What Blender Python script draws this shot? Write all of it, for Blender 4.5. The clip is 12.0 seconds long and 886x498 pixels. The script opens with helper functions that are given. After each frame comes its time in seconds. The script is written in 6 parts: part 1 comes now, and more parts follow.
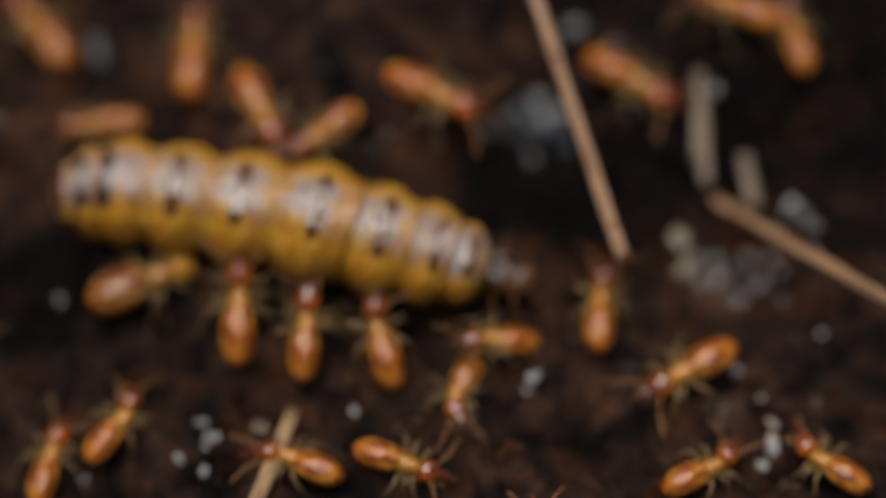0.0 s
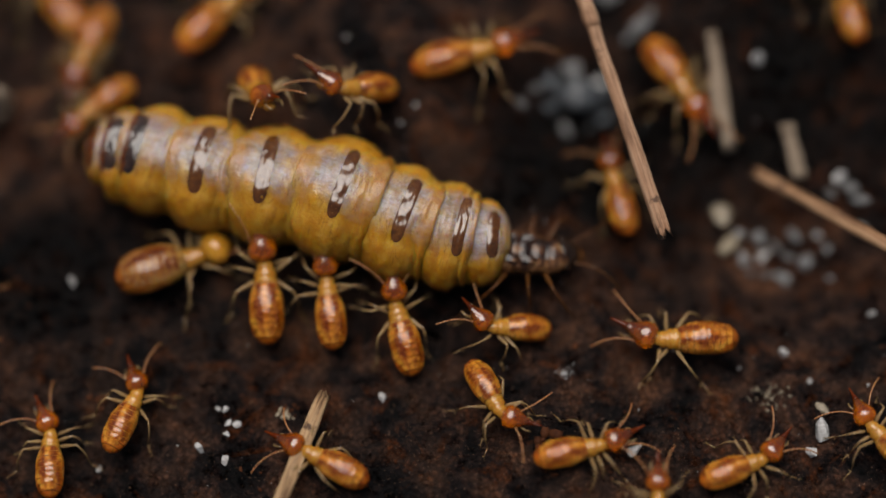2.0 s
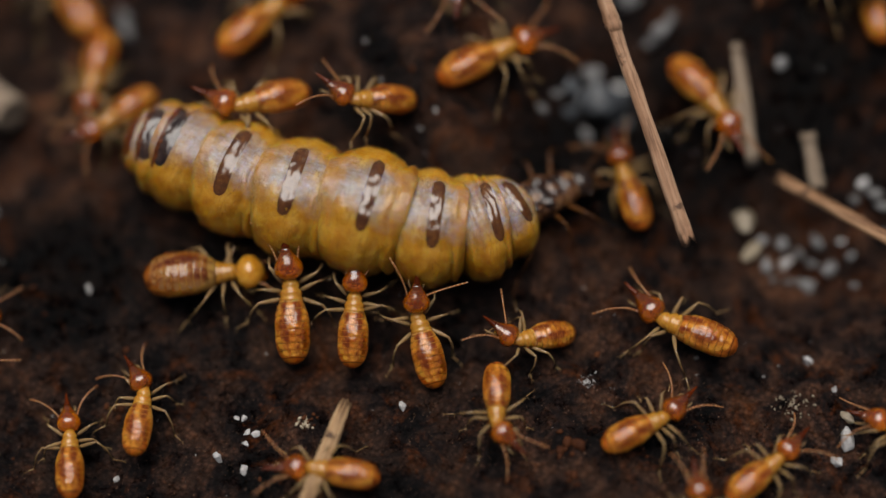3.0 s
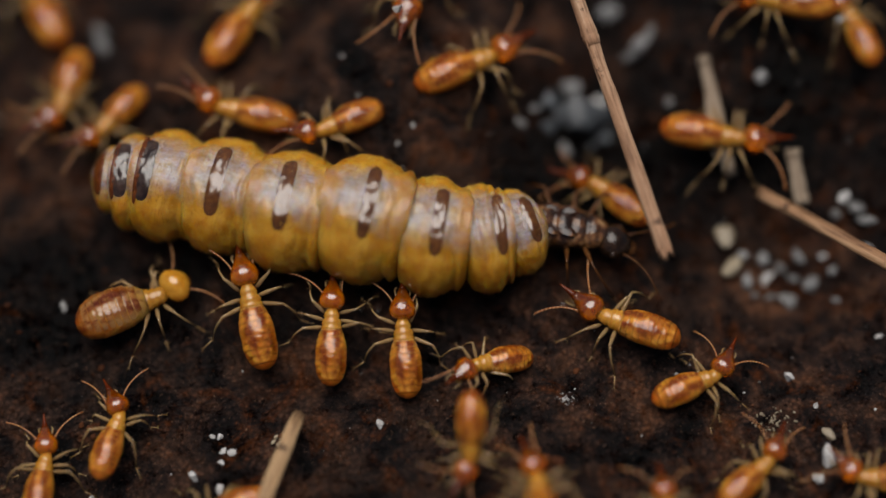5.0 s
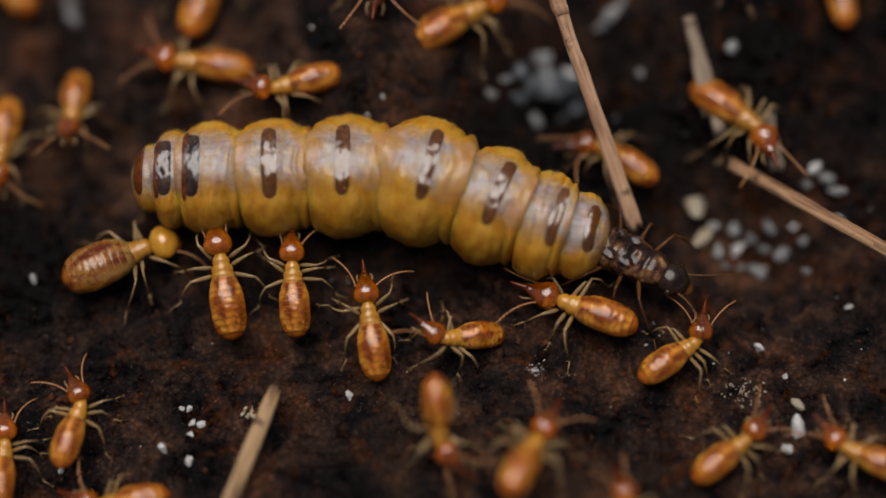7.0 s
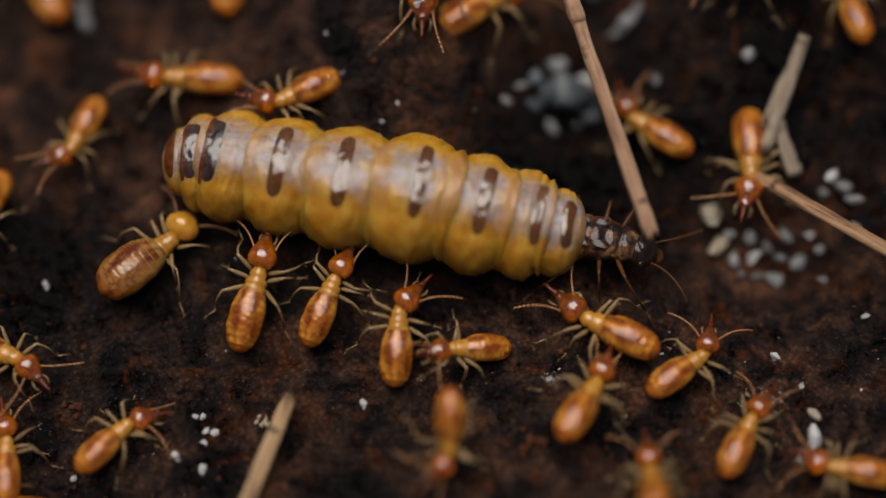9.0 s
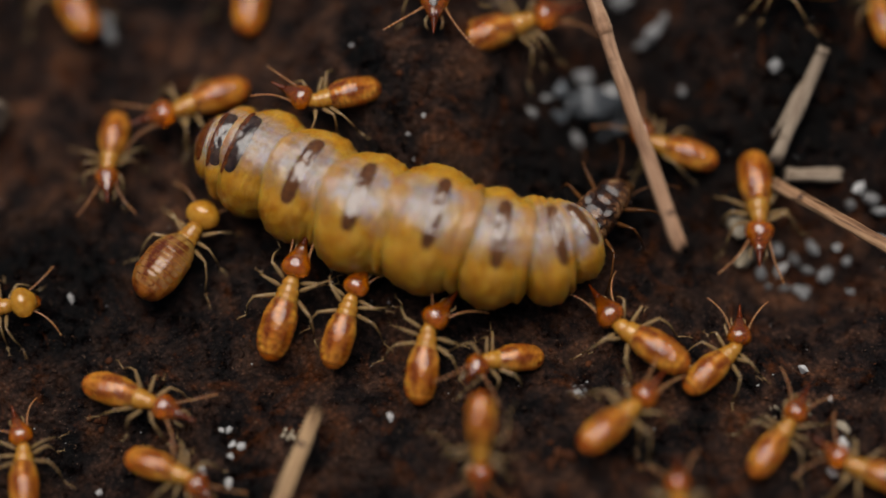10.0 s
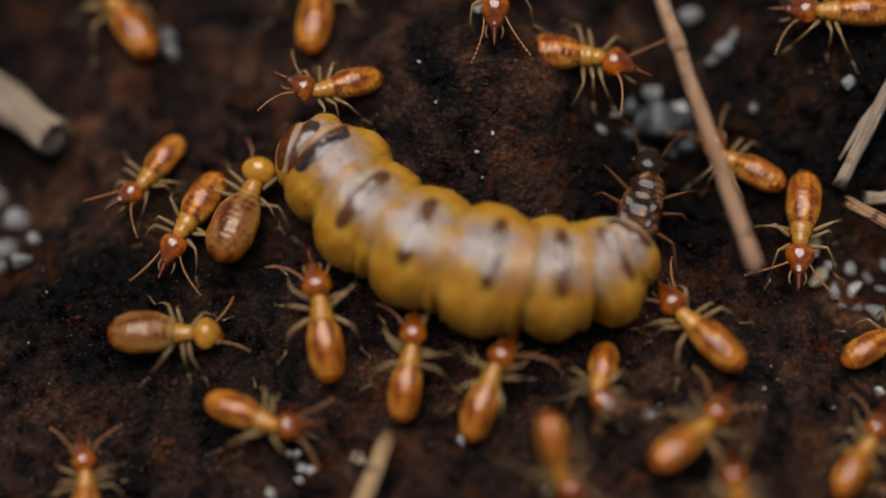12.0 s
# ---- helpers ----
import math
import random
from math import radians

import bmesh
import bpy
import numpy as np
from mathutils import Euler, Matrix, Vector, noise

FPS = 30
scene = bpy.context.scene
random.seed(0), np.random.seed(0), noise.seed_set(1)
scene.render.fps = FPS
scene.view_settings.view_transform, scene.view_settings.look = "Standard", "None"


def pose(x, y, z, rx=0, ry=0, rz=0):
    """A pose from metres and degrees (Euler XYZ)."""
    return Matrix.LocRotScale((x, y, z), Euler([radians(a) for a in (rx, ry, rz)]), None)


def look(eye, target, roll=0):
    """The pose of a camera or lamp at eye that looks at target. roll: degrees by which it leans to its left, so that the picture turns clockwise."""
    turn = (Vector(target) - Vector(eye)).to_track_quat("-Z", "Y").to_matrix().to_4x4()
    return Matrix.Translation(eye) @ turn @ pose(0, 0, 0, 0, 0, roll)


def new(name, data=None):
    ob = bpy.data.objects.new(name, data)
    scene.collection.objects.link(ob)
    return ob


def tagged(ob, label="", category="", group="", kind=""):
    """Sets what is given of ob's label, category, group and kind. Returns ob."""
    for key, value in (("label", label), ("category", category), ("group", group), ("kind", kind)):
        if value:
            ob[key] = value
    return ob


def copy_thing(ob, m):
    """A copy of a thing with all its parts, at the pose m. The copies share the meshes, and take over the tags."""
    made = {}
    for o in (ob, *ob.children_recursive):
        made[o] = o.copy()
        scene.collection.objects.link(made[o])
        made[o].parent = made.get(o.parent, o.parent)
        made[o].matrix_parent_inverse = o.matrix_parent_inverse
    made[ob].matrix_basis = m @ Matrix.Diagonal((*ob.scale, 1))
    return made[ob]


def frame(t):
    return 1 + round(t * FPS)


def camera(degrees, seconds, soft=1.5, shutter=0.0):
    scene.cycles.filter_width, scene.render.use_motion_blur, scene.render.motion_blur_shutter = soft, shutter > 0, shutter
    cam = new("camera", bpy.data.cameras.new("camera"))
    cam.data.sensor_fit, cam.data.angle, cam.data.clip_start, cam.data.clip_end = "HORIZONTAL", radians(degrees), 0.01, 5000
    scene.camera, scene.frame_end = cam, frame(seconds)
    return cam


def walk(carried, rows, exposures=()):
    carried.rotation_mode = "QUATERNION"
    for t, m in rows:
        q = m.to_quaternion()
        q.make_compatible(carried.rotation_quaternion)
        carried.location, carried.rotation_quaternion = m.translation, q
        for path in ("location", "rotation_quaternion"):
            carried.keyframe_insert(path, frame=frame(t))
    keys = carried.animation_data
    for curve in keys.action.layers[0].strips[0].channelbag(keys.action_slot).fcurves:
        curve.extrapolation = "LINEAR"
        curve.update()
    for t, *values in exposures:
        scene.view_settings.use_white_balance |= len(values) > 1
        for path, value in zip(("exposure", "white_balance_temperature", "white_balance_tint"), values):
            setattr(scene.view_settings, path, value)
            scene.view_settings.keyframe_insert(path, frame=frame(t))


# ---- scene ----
MM = 0.001
TAU = 2 * math.pi


def mpose(x, y, z, rx=0, ry=0, rz=0):
    return pose(x * MM, y * MM, z * MM, rx, ry, rz)


# ---- camera ----
cam = camera(24.0, 12.0, soft=1.5, shutter=0.5)
cam.data.dof.use_dof = True
cam.data.dof.focus_distance = 62.7 * MM
cam.data.dof.aperture_fstop = 11.5


def shot(t, x, y, z, roll, yaw, pitch):
    return (t, mpose(x, y, z, 26 + pitch, 0, yaw) @ pose(0, 0, 0, 0, 0, roll))


walk(cam, [
    shot(0, 0.692, -30.537, 62.184, 0.398, 0.050, 0.100),
    shot(0.5, 0.552, -31.006, 61.471, 0.129, 0.046, 0.080),
    shot(1, 0.278, -30.792, 60.760, 0.271, 0.048, 0.028),
    shot(1.5, -0.006, -30.134, 59.967, 0.142, 0.010, -0.091),
    shot(2, -0.294, -29.544, 59.073, 0.177, 0.029, -0.111),
    shot(2.5, -0.622, -29.280, 59.026, 0.175, 0.046, -0.192),
    shot(3, -0.942, -28.914, 58.625, 0.177, -0.002, -0.247),
    shot(5, -0.292, -28.584, 58.170, 0.035, -0.076, 0.107),
    shot(5.5, 0.003, -28.411, 58.256, 0.000, -0.000, 0.000),
    shot(6, 0.264, -28.425, 58.287, 0.026, -0.030, -0.115),
    shot(6.5, 0.510, -28.495, 58.242, -0.057, -0.028, -0.407),
    shot(7, 0.651, -28.620, 58.096, -0.106, -0.042, -0.622),
    shot(9, 0.206, -28.073, 58.004, 0.054, -0.026, -0.823),
    shot(9.5, -0.139, -27.986, 57.860, -0.023, 0.087, -0.667),
    shot(10, -0.475, -28.008, 57.778, -0.244, 0.226, -0.445),
    shot(10.5, -0.814, -28.038, 57.949, -0.317, 0.375, -0.348),
    shot(11, -1.214, -27.827, 58.113, -0.341, 0.432, -0.435),
    shot(11.5, -1.742, -27.466, 58.102, -0.465, 0.531, -0.622),
    shot(12, -2.409, -26.892, 57.307, -0.586, 0.581, -0.632),
])

# ---- light ----
world = bpy.data.worlds.new("sky")
scene.world = world
world.use_nodes = True
_nt = world.node_tree
_sky = _nt.nodes.new("ShaderNodeTexSky")
_sky.sky_type = "NISHITA"
_sky.sun_disc = False
_sky.sun_elevation = radians(77.5)
_sky.sun_rotation = radians(-24)
_nt.links.new(_sky.outputs[0], _nt.nodes["Background"].inputs[0])
_nt.nodes["Background"].inputs[1].default_value = 0.032
sun = new("sun", bpy.data.lights.new("sun", "SUN"))
sun.data.energy = 4.0
sun.data.angle = radians(54)
sun.data.color = (1.0, 0.945, 0.885)
sun.matrix_basis = look((-0.09, 0.20, 1.0), (0, 0, 0))
scene.view_settings.exposure = 0.0


# ---- materials ----
class Mat:
    """Small node builder; texture sizes are given in millimetres."""

    def __init__(self, name):
        self.m = bpy.data.materials.new(name)
        self.m.use_nodes = True
        self.t = self.m.node_tree
        self.b = self.t.nodes["Principled BSDF"]
        self.co = self.t.nodes.new("ShaderNodeTexCoord")

    def node(self, kind, **props):
        n = self.t.nodes.new(kind)
        for k, v in props.items():
            n.inputs[k].default_value = v
        return n

    def link(self, a, b):
        self.t.links.new(a, b)

    def noise(self, size, detail=4.0, rough=0.6, stretch=None, distort=0.0):
        n = self.node("ShaderNodeTexNoise", Scale=1.0 / (size * MM), Detail=detail, Roughness=rough, Distortion=distort)
        src = self.co.outputs["Object"]
        if stretch:
            mp = self.node("ShaderNodeMapping", Scale=stretch)
            self.link(src, mp.inputs[0])
            src = mp.outputs[0]
        self.link(src, n.inputs["Vector"])
        return n.outputs["Fac"]

    def cells(self, size, feature="F1"):
        n = self.node("ShaderNodeTexVoronoi", Scale=1.0 / (size * MM))
        n.feature = feature
        self.link(self.co.outputs["Object"], n.inputs["Vector"])
        return n.outputs["Distance"]

    def ramp(self, fac, stops):
        r = self.t.nodes.new("ShaderNodeValToRGB")
        e = r.color_ramp.elements
        while len(e) < len(stops):
            e.new(0.5)
        for el, (p, c) in zip(e, stops):
            el.position = p
            el.color = (*c, 1) if len(c) == 3 else (c[0], c[0], c[0], 1)
        self.link(fac, r.inputs[0])
        return r.outputs[0]

    def mix(self, fac, a, b, mode="MIX"):
        n = self.t.nodes.new("ShaderNodeMix")
        n.data_type = "RGBA"
        n.blend_type = mode
        for s, v in ((0, fac), (6, a), (7, b)):
            if isinstance(v, (int, float)):
                n.inputs[s].default_value = v
            elif isinstance(v, tuple):
                n.inputs[s].default_value = (*v, 1)
            else:
                self.link(v, n.inputs[s])
        return n.outputs[2]

    def math(self, op, a, b=0.0, c=0.0):
        n = self.t.nodes.new("ShaderNodeMath")
        n.operation = op
        for i, v in enumerate((a, b, c)):
            if isinstance(v, (int, float)):
                n.inputs[i].default_value = v
            else:
                self.link(v, n.inputs[i])
        return n.outputs[0]

    def axis(self, i):
        n = self.t.nodes.new("ShaderNodeSeparateXYZ")
        self.link(self.co.outputs["Object"], n.inputs[0])
        return n.outputs[i]

    def random(self):
        return self.t.nodes.new("ShaderNodeObjectInfo").outputs["Random"]

    def bump(self, height, strength, mm):
        n = self.node("ShaderNodeBump", Strength=strength, Distance=mm * MM)
        self.link(height, n.inputs["Height"])
        self.link(n.outputs[0], self.b.inputs["Normal"])

    def done(self, color, rough=0.5, spec=0.5, sss=0.0, radius=(1, 0.5, 0.2), sss_mm=0.2, coat=0.0, coat_rough=0.1, clear=0.0, coat_ior=1.5):
        for key, v in (("Base Color", color), ("Roughness", rough)):
            if isinstance(v, tuple):
                self.b.inputs[key].default_value = (*v, 1)
            elif isinstance(v, float):
                self.b.inputs[key].default_value = v
            else:
                self.link(v, self.b.inputs[key])
        self.b.inputs["Specular IOR Level"].default_value = spec
        self.b.inputs["Subsurface Weight"].default_value = sss
        self.b.inputs["Subsurface Radius"].default_value = radius
        self.b.inputs["Subsurface Scale"].default_value = sss_mm * MM
        self.b.inputs["Transmission Weight"].default_value = clear
        self.b.inputs["IOR"].default_value = 1.45
        self.b.inputs["Coat Weight"].default_value = coat
        self.b.inputs["Coat IOR"].default_value = coat_ior
        self.b.inputs["Coat Roughness"].default_value = coat_rough
        return self.m


def mat_soil():
    k = Mat("damp_soil")
    big = k.noise(8, 3)
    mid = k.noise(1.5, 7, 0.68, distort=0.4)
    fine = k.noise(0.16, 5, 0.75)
    # bluish shadow tone is put into the darkest stops; mid also drives the bump
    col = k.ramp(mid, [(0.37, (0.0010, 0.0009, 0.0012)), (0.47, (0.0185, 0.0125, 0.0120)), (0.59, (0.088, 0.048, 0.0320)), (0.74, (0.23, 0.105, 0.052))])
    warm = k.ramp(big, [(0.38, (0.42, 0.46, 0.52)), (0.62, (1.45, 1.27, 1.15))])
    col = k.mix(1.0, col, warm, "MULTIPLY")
    # nearly black patches of soil with ragged edges, set by centre and radius
    for cx, cy, rad in ((6.5, 1.6, 3.6), (3.0, 3.2, 4.2), (10.5, 7.0, 5.0), (5.0, 9.5, 3.0), (14.5, 6.0, 7.0), (14.0, 11.0, 5.0), (-13.0, -1.4, 2.7)):
        d = k.node("ShaderNodeVectorMath")
        d.operation = "DISTANCE"
        k.link(k.co.outputs["Object"], d.inputs[0])
        d.inputs[1].default_value = (cx * MM, cy * MM, 0)
        far = k.math("ADD", k.math("DIVIDE", d.outputs["Value"], rad * MM), k.math("MULTIPLY", k.math("SUBTRACT", k.noise(2.2, 4, 0.6), 0.5), 1.4))
        col = k.mix(1.0, col, k.ramp(far, [(0.60, (0.18, 0.18, 0.21)), (1.05, (1.0, 1.0, 1.0))]), "MULTIPLY")
    rust = k.ramp(k.noise(2.0, 7, 0.78, distort=1.0), [(0.54, (0.0,)), (0.64, (1.0,))])
    col = k.mix(k.math("MULTIPLY", rust, 0.70), col, (0.125, 0.036, 0.0090))
    specks = k.ramp(fine, [(0.61, (0.0,)), (0.70, (1.0,))])
    col = k.mix(k.math("MULTIPLY", specks, 0.55), col, (0.14, 0.070, 0.036))
    dots = k.ramp(k.noise(0.085, 3, 0.6), [(0.655, (0.0,)), (0.69, (1.0,))])
    col = k.mix(k.math("MULTIPLY", dots, 0.8), col, (0.27, 0.165, 0.105))
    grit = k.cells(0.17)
    # gaps between grit are shaded in the colour, in step with the bump
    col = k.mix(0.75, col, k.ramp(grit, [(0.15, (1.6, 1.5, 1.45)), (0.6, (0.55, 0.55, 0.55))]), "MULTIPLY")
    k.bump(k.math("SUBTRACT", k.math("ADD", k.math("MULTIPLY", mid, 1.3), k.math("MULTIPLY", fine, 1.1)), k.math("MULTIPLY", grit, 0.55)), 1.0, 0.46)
    wet = k.noise(0.5, 4, 0.7)
    rough = k.ramp(wet, [(0.38, (0.09,)), (0.52, (0.72,))])
    return k.done(col, rough, spec=0.19)


def mat_queen():
    k = Mat("queen_membrane")
    n = k.noise(0.8, 4, 0.6)
    col = k.ramp(n, [(0.30, (0.285, 0.100, 0.004)), (0.50, (0.390, 0.182, 0.011)), (0.70, (0.48, 0.272, 0.038))])
    blot = k.ramp(k.noise(0.35, 4, 0.7), [(0.52, (0.0,)), (0.72, (1.0,))])
    col = k.mix(k.math("MULTIPLY", blot, 0.25), col, (0.36, 0.14, 0.010))
    z = k.math("DIVIDE", k.axis(2), MM)
    y = k.math("ABSOLUTE", k.math("DIVIDE", k.axis(1), MM))
    x = k.math("DIVIDE", k.axis(0), MM)
    ylim = k.math("ADD", y, k.math("MULTIPLY", k.math("SUBTRACT", k.noise(0.9, 3, 0.55), 0.5), 1.3))
    # the dull pale gut shows through the back in ragged milky panels; bluish sky sheen is painted into their grey
    pale = k.ramp(k.math("MULTIPLY", ylim, 0.5), [(0.24, (1.0,)), (0.56, (0.0,))])
    up = k.ramp(z, [(0.2, (0.0,)), (0.7, (1.0,))])
    edge = k.math("ADD", k.math("MULTIPLY", x, 0.45), k.math("MULTIPLY", k.math("SUBTRACT", n, 0.5), 0.6))
    panel = k.ramp(k.math("ADD", edge, 0.5), [(0.02, (0.45,)), (0.22, (1.0,)), (0.72, (0.95,)), (0.88, (0.35,))])
    amount = k.math("MULTIPLY", k.math("MULTIPLY", pale, up), panel)
    cloud = k.ramp(k.noise(0.55, 4, 0.65), [(0.36, (0.55,)), (0.58, (1.0,))])
    grey = k.ramp(k.noise(0.30, 5, 0.7, stretch=(0.6, 1.3, 1.3)), [(0.3, (0.120, 0.104, 0.096)), (0.52, (0.222, 0.238, 0.290)), (0.75, (0.345, 0.385, 0.490))])
    col = k.mix(k.math("MULTIPLY", k.math("MULTIPLY", amount, cloud), 0.76), col, grey)
    # thin brown creases, short and broken
    fold = k.noise(0.45, 4, 0.6, stretch=(2.2, 0.45, 0.45), distort=0.9)
    line = k.ramp(fold, [(0.475, (0.0,)), (0.50, (1.0,)), (0.525, (0.0,))])
    broken = k.ramp(k.noise(0.7, 2, 0.5), [(0.46, (0.0,)), (0.56, (1.0,))])
    col = k.mix(k.math("MULTIPLY", k.math("MULTIPLY", k.math("MULTIPLY", line, up), broken), 0.60), col, (0.13, 0.048, 0.008))
    pits = k.cells(0.075)
    leather = k.cells(0.17)
    wrinkle = k.noise(0.22, 4, 0.65, distort=0.8)
    k.bump(k.math("SUBTRACT", k.math("ADD", k.math("MULTIPLY", fold, 0.35), k.math("MULTIPLY", wrinkle, 0.55)), k.math("ADD", k.math("MULTIPLY", pits, 0.20), k.math("MULTIPLY", leather, 0.34))), 0.55, 0.08)
    gloss = k.ramp(k.noise(0.6, 3, 0.6), [(0.35, (0.30,)), (0.65, (0.52,))])
    return k.done(col, gloss, spec=0.2, sss=0.80, radius=(1.0, 0.50, 0.08), sss_mm=0.7, coat=0.50, coat_rough=0.16)


def mat_tergite():
    """Brown plate, paler where it thins out."""
    k = Mat("queen_tergite")
    n = k.noise(0.20, 5, 0.7)
    col = k.ramp(n, [(0.30, (0.040, 0.0080, 0.0010)), (0.55, (0.092, 0.021, 0.0022)), (0.75, (0.17, 0.050, 0.006))])
    k.bump(n, 0.6, 0.08)
    return k.done(col, 0.40, spec=0.2, coat=0.30, coat_rough=0.12)


def mat_sheen_plate():
    """Brown plate with a wide wet gloss along its crest."""
    k = Mat("wet_plate")
    n = k.noise(0.22, 5, 0.7)
    col = k.ramp(n, [(0.30, (0.042, 0.0115, 0.0008)), (0.55, (0.090, 0.028, 0.0020)), (0.75, (0.17, 0.065, 0.008))])
    k.bump(k.noise(0.16, 3, 0.5), 0.12, 0.03)
    return k.done(col, 0.28, spec=0.5, coat=1.0, coat_rough=0.17, coat_ior=1.53)


def mat_gloss_plate():
    k = Mat("glossy_plate")
    n = k.noise(0.3, 4)
    col = k.ramp(n, [(0.35, (0.012, 0.005, 0.003)), (0.7, (0.050, 0.026, 0.017))])
    k.bump(k.noise(0.35, 3), 0.6, 0.07)
    return k.done(col, 0.28, spec=0.4, coat=0.9, coat_rough=0.12)


def mat_queen_thorax():
    k = Mat("queen_thorax")
    n = k.noise(0.42, 4, 0.6)
    col = k.ramp(n, [(0.40, (0.010, 0.0034, 0.0013)), (0.50, (0.036, 0.012, 0.004)), (0.60, (0.14, 0.058, 0.020)), (0.76, (0.36, 0.22, 0.10))])
    k.bump(k.noise(0.26, 4, 0.65), 1.0, 0.18)
    return k.done(col, 0.36, spec=0.2, coat=0.60, coat_rough=0.12)


def mat_dark_head():
    k = Mat("dark_queen_head")
    n = k.noise(0.2, 3)
    col = k.ramp(n, [(0.3, (0.006, 0.004, 0.003)), (0.75, (0.03, 0.014, 0.007))])
    k.bump(n, 0.4, 0.04)
    return k.done(col, 0.25, spec=0.25, coat=0.35, coat_rough=0.06)


def mat_abdomen(name, base, dark, pale, cover, waist, seams=0.8, blotch=0.42, margin=0.200):
    k = Mat(name)
    x = k.math("DIVIDE", k.axis(0), MM)
    y = k.math("ABSOLUTE", k.math("DIVIDE", k.axis(1), MM))
    own = k.math("MULTIPLY", k.random(), 7.0)
    shift = k.node("ShaderNodeVectorMath")
    k.link(k.co.outputs["Object"], shift.inputs[0])
    k.link(own, shift.inputs[1])

    def mottle(size, stretch, rough):
        mp = k.node("ShaderNodeMapping", Scale=stretch)
        k.link(shift.outputs[0], mp.inputs[0])
        t = k.node("ShaderNodeTexNoise", Scale=1.0 / (size * MM), Detail=4.0, Roughness=rough, Distortion=0.5)
        k.link(mp.outputs[0], t.inputs["Vector"])
        return t.outputs["Fac"]

    n = mottle(0.30, (1, 1, 1), 0.65)
    col = k.ramp(n, [(0.35, base), (0.60, pale)])
    # paler and yellower towards the waist, redder towards the tail
    along = k.math("ADD", k.math("DIVIDE", x, -2.1), k.math("MULTIPLY", k.math("SUBTRACT", n, 0.5), 0.45))
    col = k.mix(k.ramp(along, [(0.05, (0.75,)), (0.45, (0.0,))]), col, waist)
    col = k.mix(k.ramp(along, [(0.72, (0.0,)), (1.0, (0.7,))]), col, base)
    # the gut shows as brown bands beside a paler midline
    yy = k.math("ADD", y, k.math("MULTIPLY", k.math("SUBTRACT", mottle(0.35, (0.6, 1.0, 1.0), 0.6), 0.5), 0.34))
    band = k.ramp(yy, [(0.05, (0.15,)), (0.14, (1.0,)), (0.34, (1.0,)), (0.44, (0.1,))])
    gut = k.ramp(mottle(blotch, (0.5, 0.8, 0.8), 0.6), [(cover, (0.0,)), (cover + 0.16, (1.0,))])
    col = k.mix(k.math("MULTIPLY", k.math("MULTIPLY", gut, band), 0.85), col, dark)
    # margins of the abdominal plates: faint all round, dark dashes along the flanks
    saw = k.math("FRACT", k.math("ADD", k.math("DIVIDE", x, margin), k.math("MULTIPLY", n, 0.12)))
    line = k.ramp(saw, [(0.0, (0.55,)), (0.07, (0.0,)), (0.82, (0.0,)), (0.90, (1.0,)), (1.0, (0.9,))])
    back = k.ramp(k.math("ADD", y, k.math("MULTIPLY", n, 0.3)), [(0.36, (0.95,)), (0.46, (1.0,)), (0.58, (0.8,)), (0.66, (0.25,))])
    col = k.mix(k.math("MULTIPLY", k.math("MULTIPLY", line, back), seams), col, (0.055, 0.011, 0.0015))
    hue = k.ramp(k.random(), [(0.0, (0.82, 0.74, 0.66)), (1.0, (1.10, 1.10, 1.1))])
    col = k.mix(1.0, col, hue, "MULTIPLY")
    k.bump(k.math("ADD", k.noise(0.15, 5, 0.7), k.math("MULTIPLY", k.noise(0.055, 3, 0.7), 0.5)), 1.0, 0.08)
    return k.done(col, 0.42, spec=0.05, sss=0.30, radius=(1.0, 0.35, 0.03), sss_mm=0.25, coat=0.4, coat_rough=0.14, clear=0.22, coat_ior=1.5)


def mat_plate(name, dark, mid, pale, margin, rims):
    """Thin clear plate of the back: brown where the gut lies under it, with the shade at its hind step painted as a
    dark rim.
    """
    k = Mat(name)
    mp = k.node("ShaderNodeMapping", Scale=(0.5, 0.9, 0.9))
    k.link(k.co.outputs["Object"], mp.inputs[0])
    t = k.node("ShaderNodeTexNoise", Scale=1.0 / (0.5 * MM), Detail=4.0, Roughness=0.6, Distortion=0.4)
    k.link(mp.outputs[0], t.inputs["Vector"])
    y = k.math("ABSOLUTE", k.math("DIVIDE", k.axis(1), MM))
    x = k.math("DIVIDE", k.axis(0), MM)
    yy = k.math("ADD", y, k.math("MULTIPLY", k.math("SUBTRACT", k.noise(0.35, 3, 0.6, stretch=(0.6, 1, 1)), 0.5), 0.30))
    band = k.ramp(yy, [(0.03, (0.2,)), (0.13, (1.0,)), (0.34, (0.9,)), (0.44, (0.15,))])
    col = k.ramp(t.outputs["Fac"], [(0.40, mid), (0.62, pale)])
    gut = k.ramp(t.outputs["Fac"], [(0.40, (1.0,)), (0.53, (0.0,))])
    col = k.mix(k.math("MULTIPLY", gut, band), col, dark)
    saw = k.math("FRACT", k.math("DIVIDE", x, margin))
    rim = k.ramp(saw, [(0.0, (1.0,)), (0.06, (0.0,)), (0.92, (0.0,)), (0.98, (1.0,))])
    col = k.mix(k.math("MULTIPLY", rim, rims), col, (0.045, 0.010, 0.0015))
    hair = k.noise(0.05, 3, 0.6, stretch=(0.3, 1.0, 1.0))
    k.bump(k.math("ADD", hair, k.math("MULTIPLY", k.noise(0.13, 4, 0.7), 1.6)), 0.9, 0.05)
    return k.done(col, 0.40, spec=0.05, sss=0.2, radius=(1.0, 0.35, 0.03), sss_mm=0.2, coat=0.8, coat_rough=0.10, clear=0.2, coat_ior=1.56)


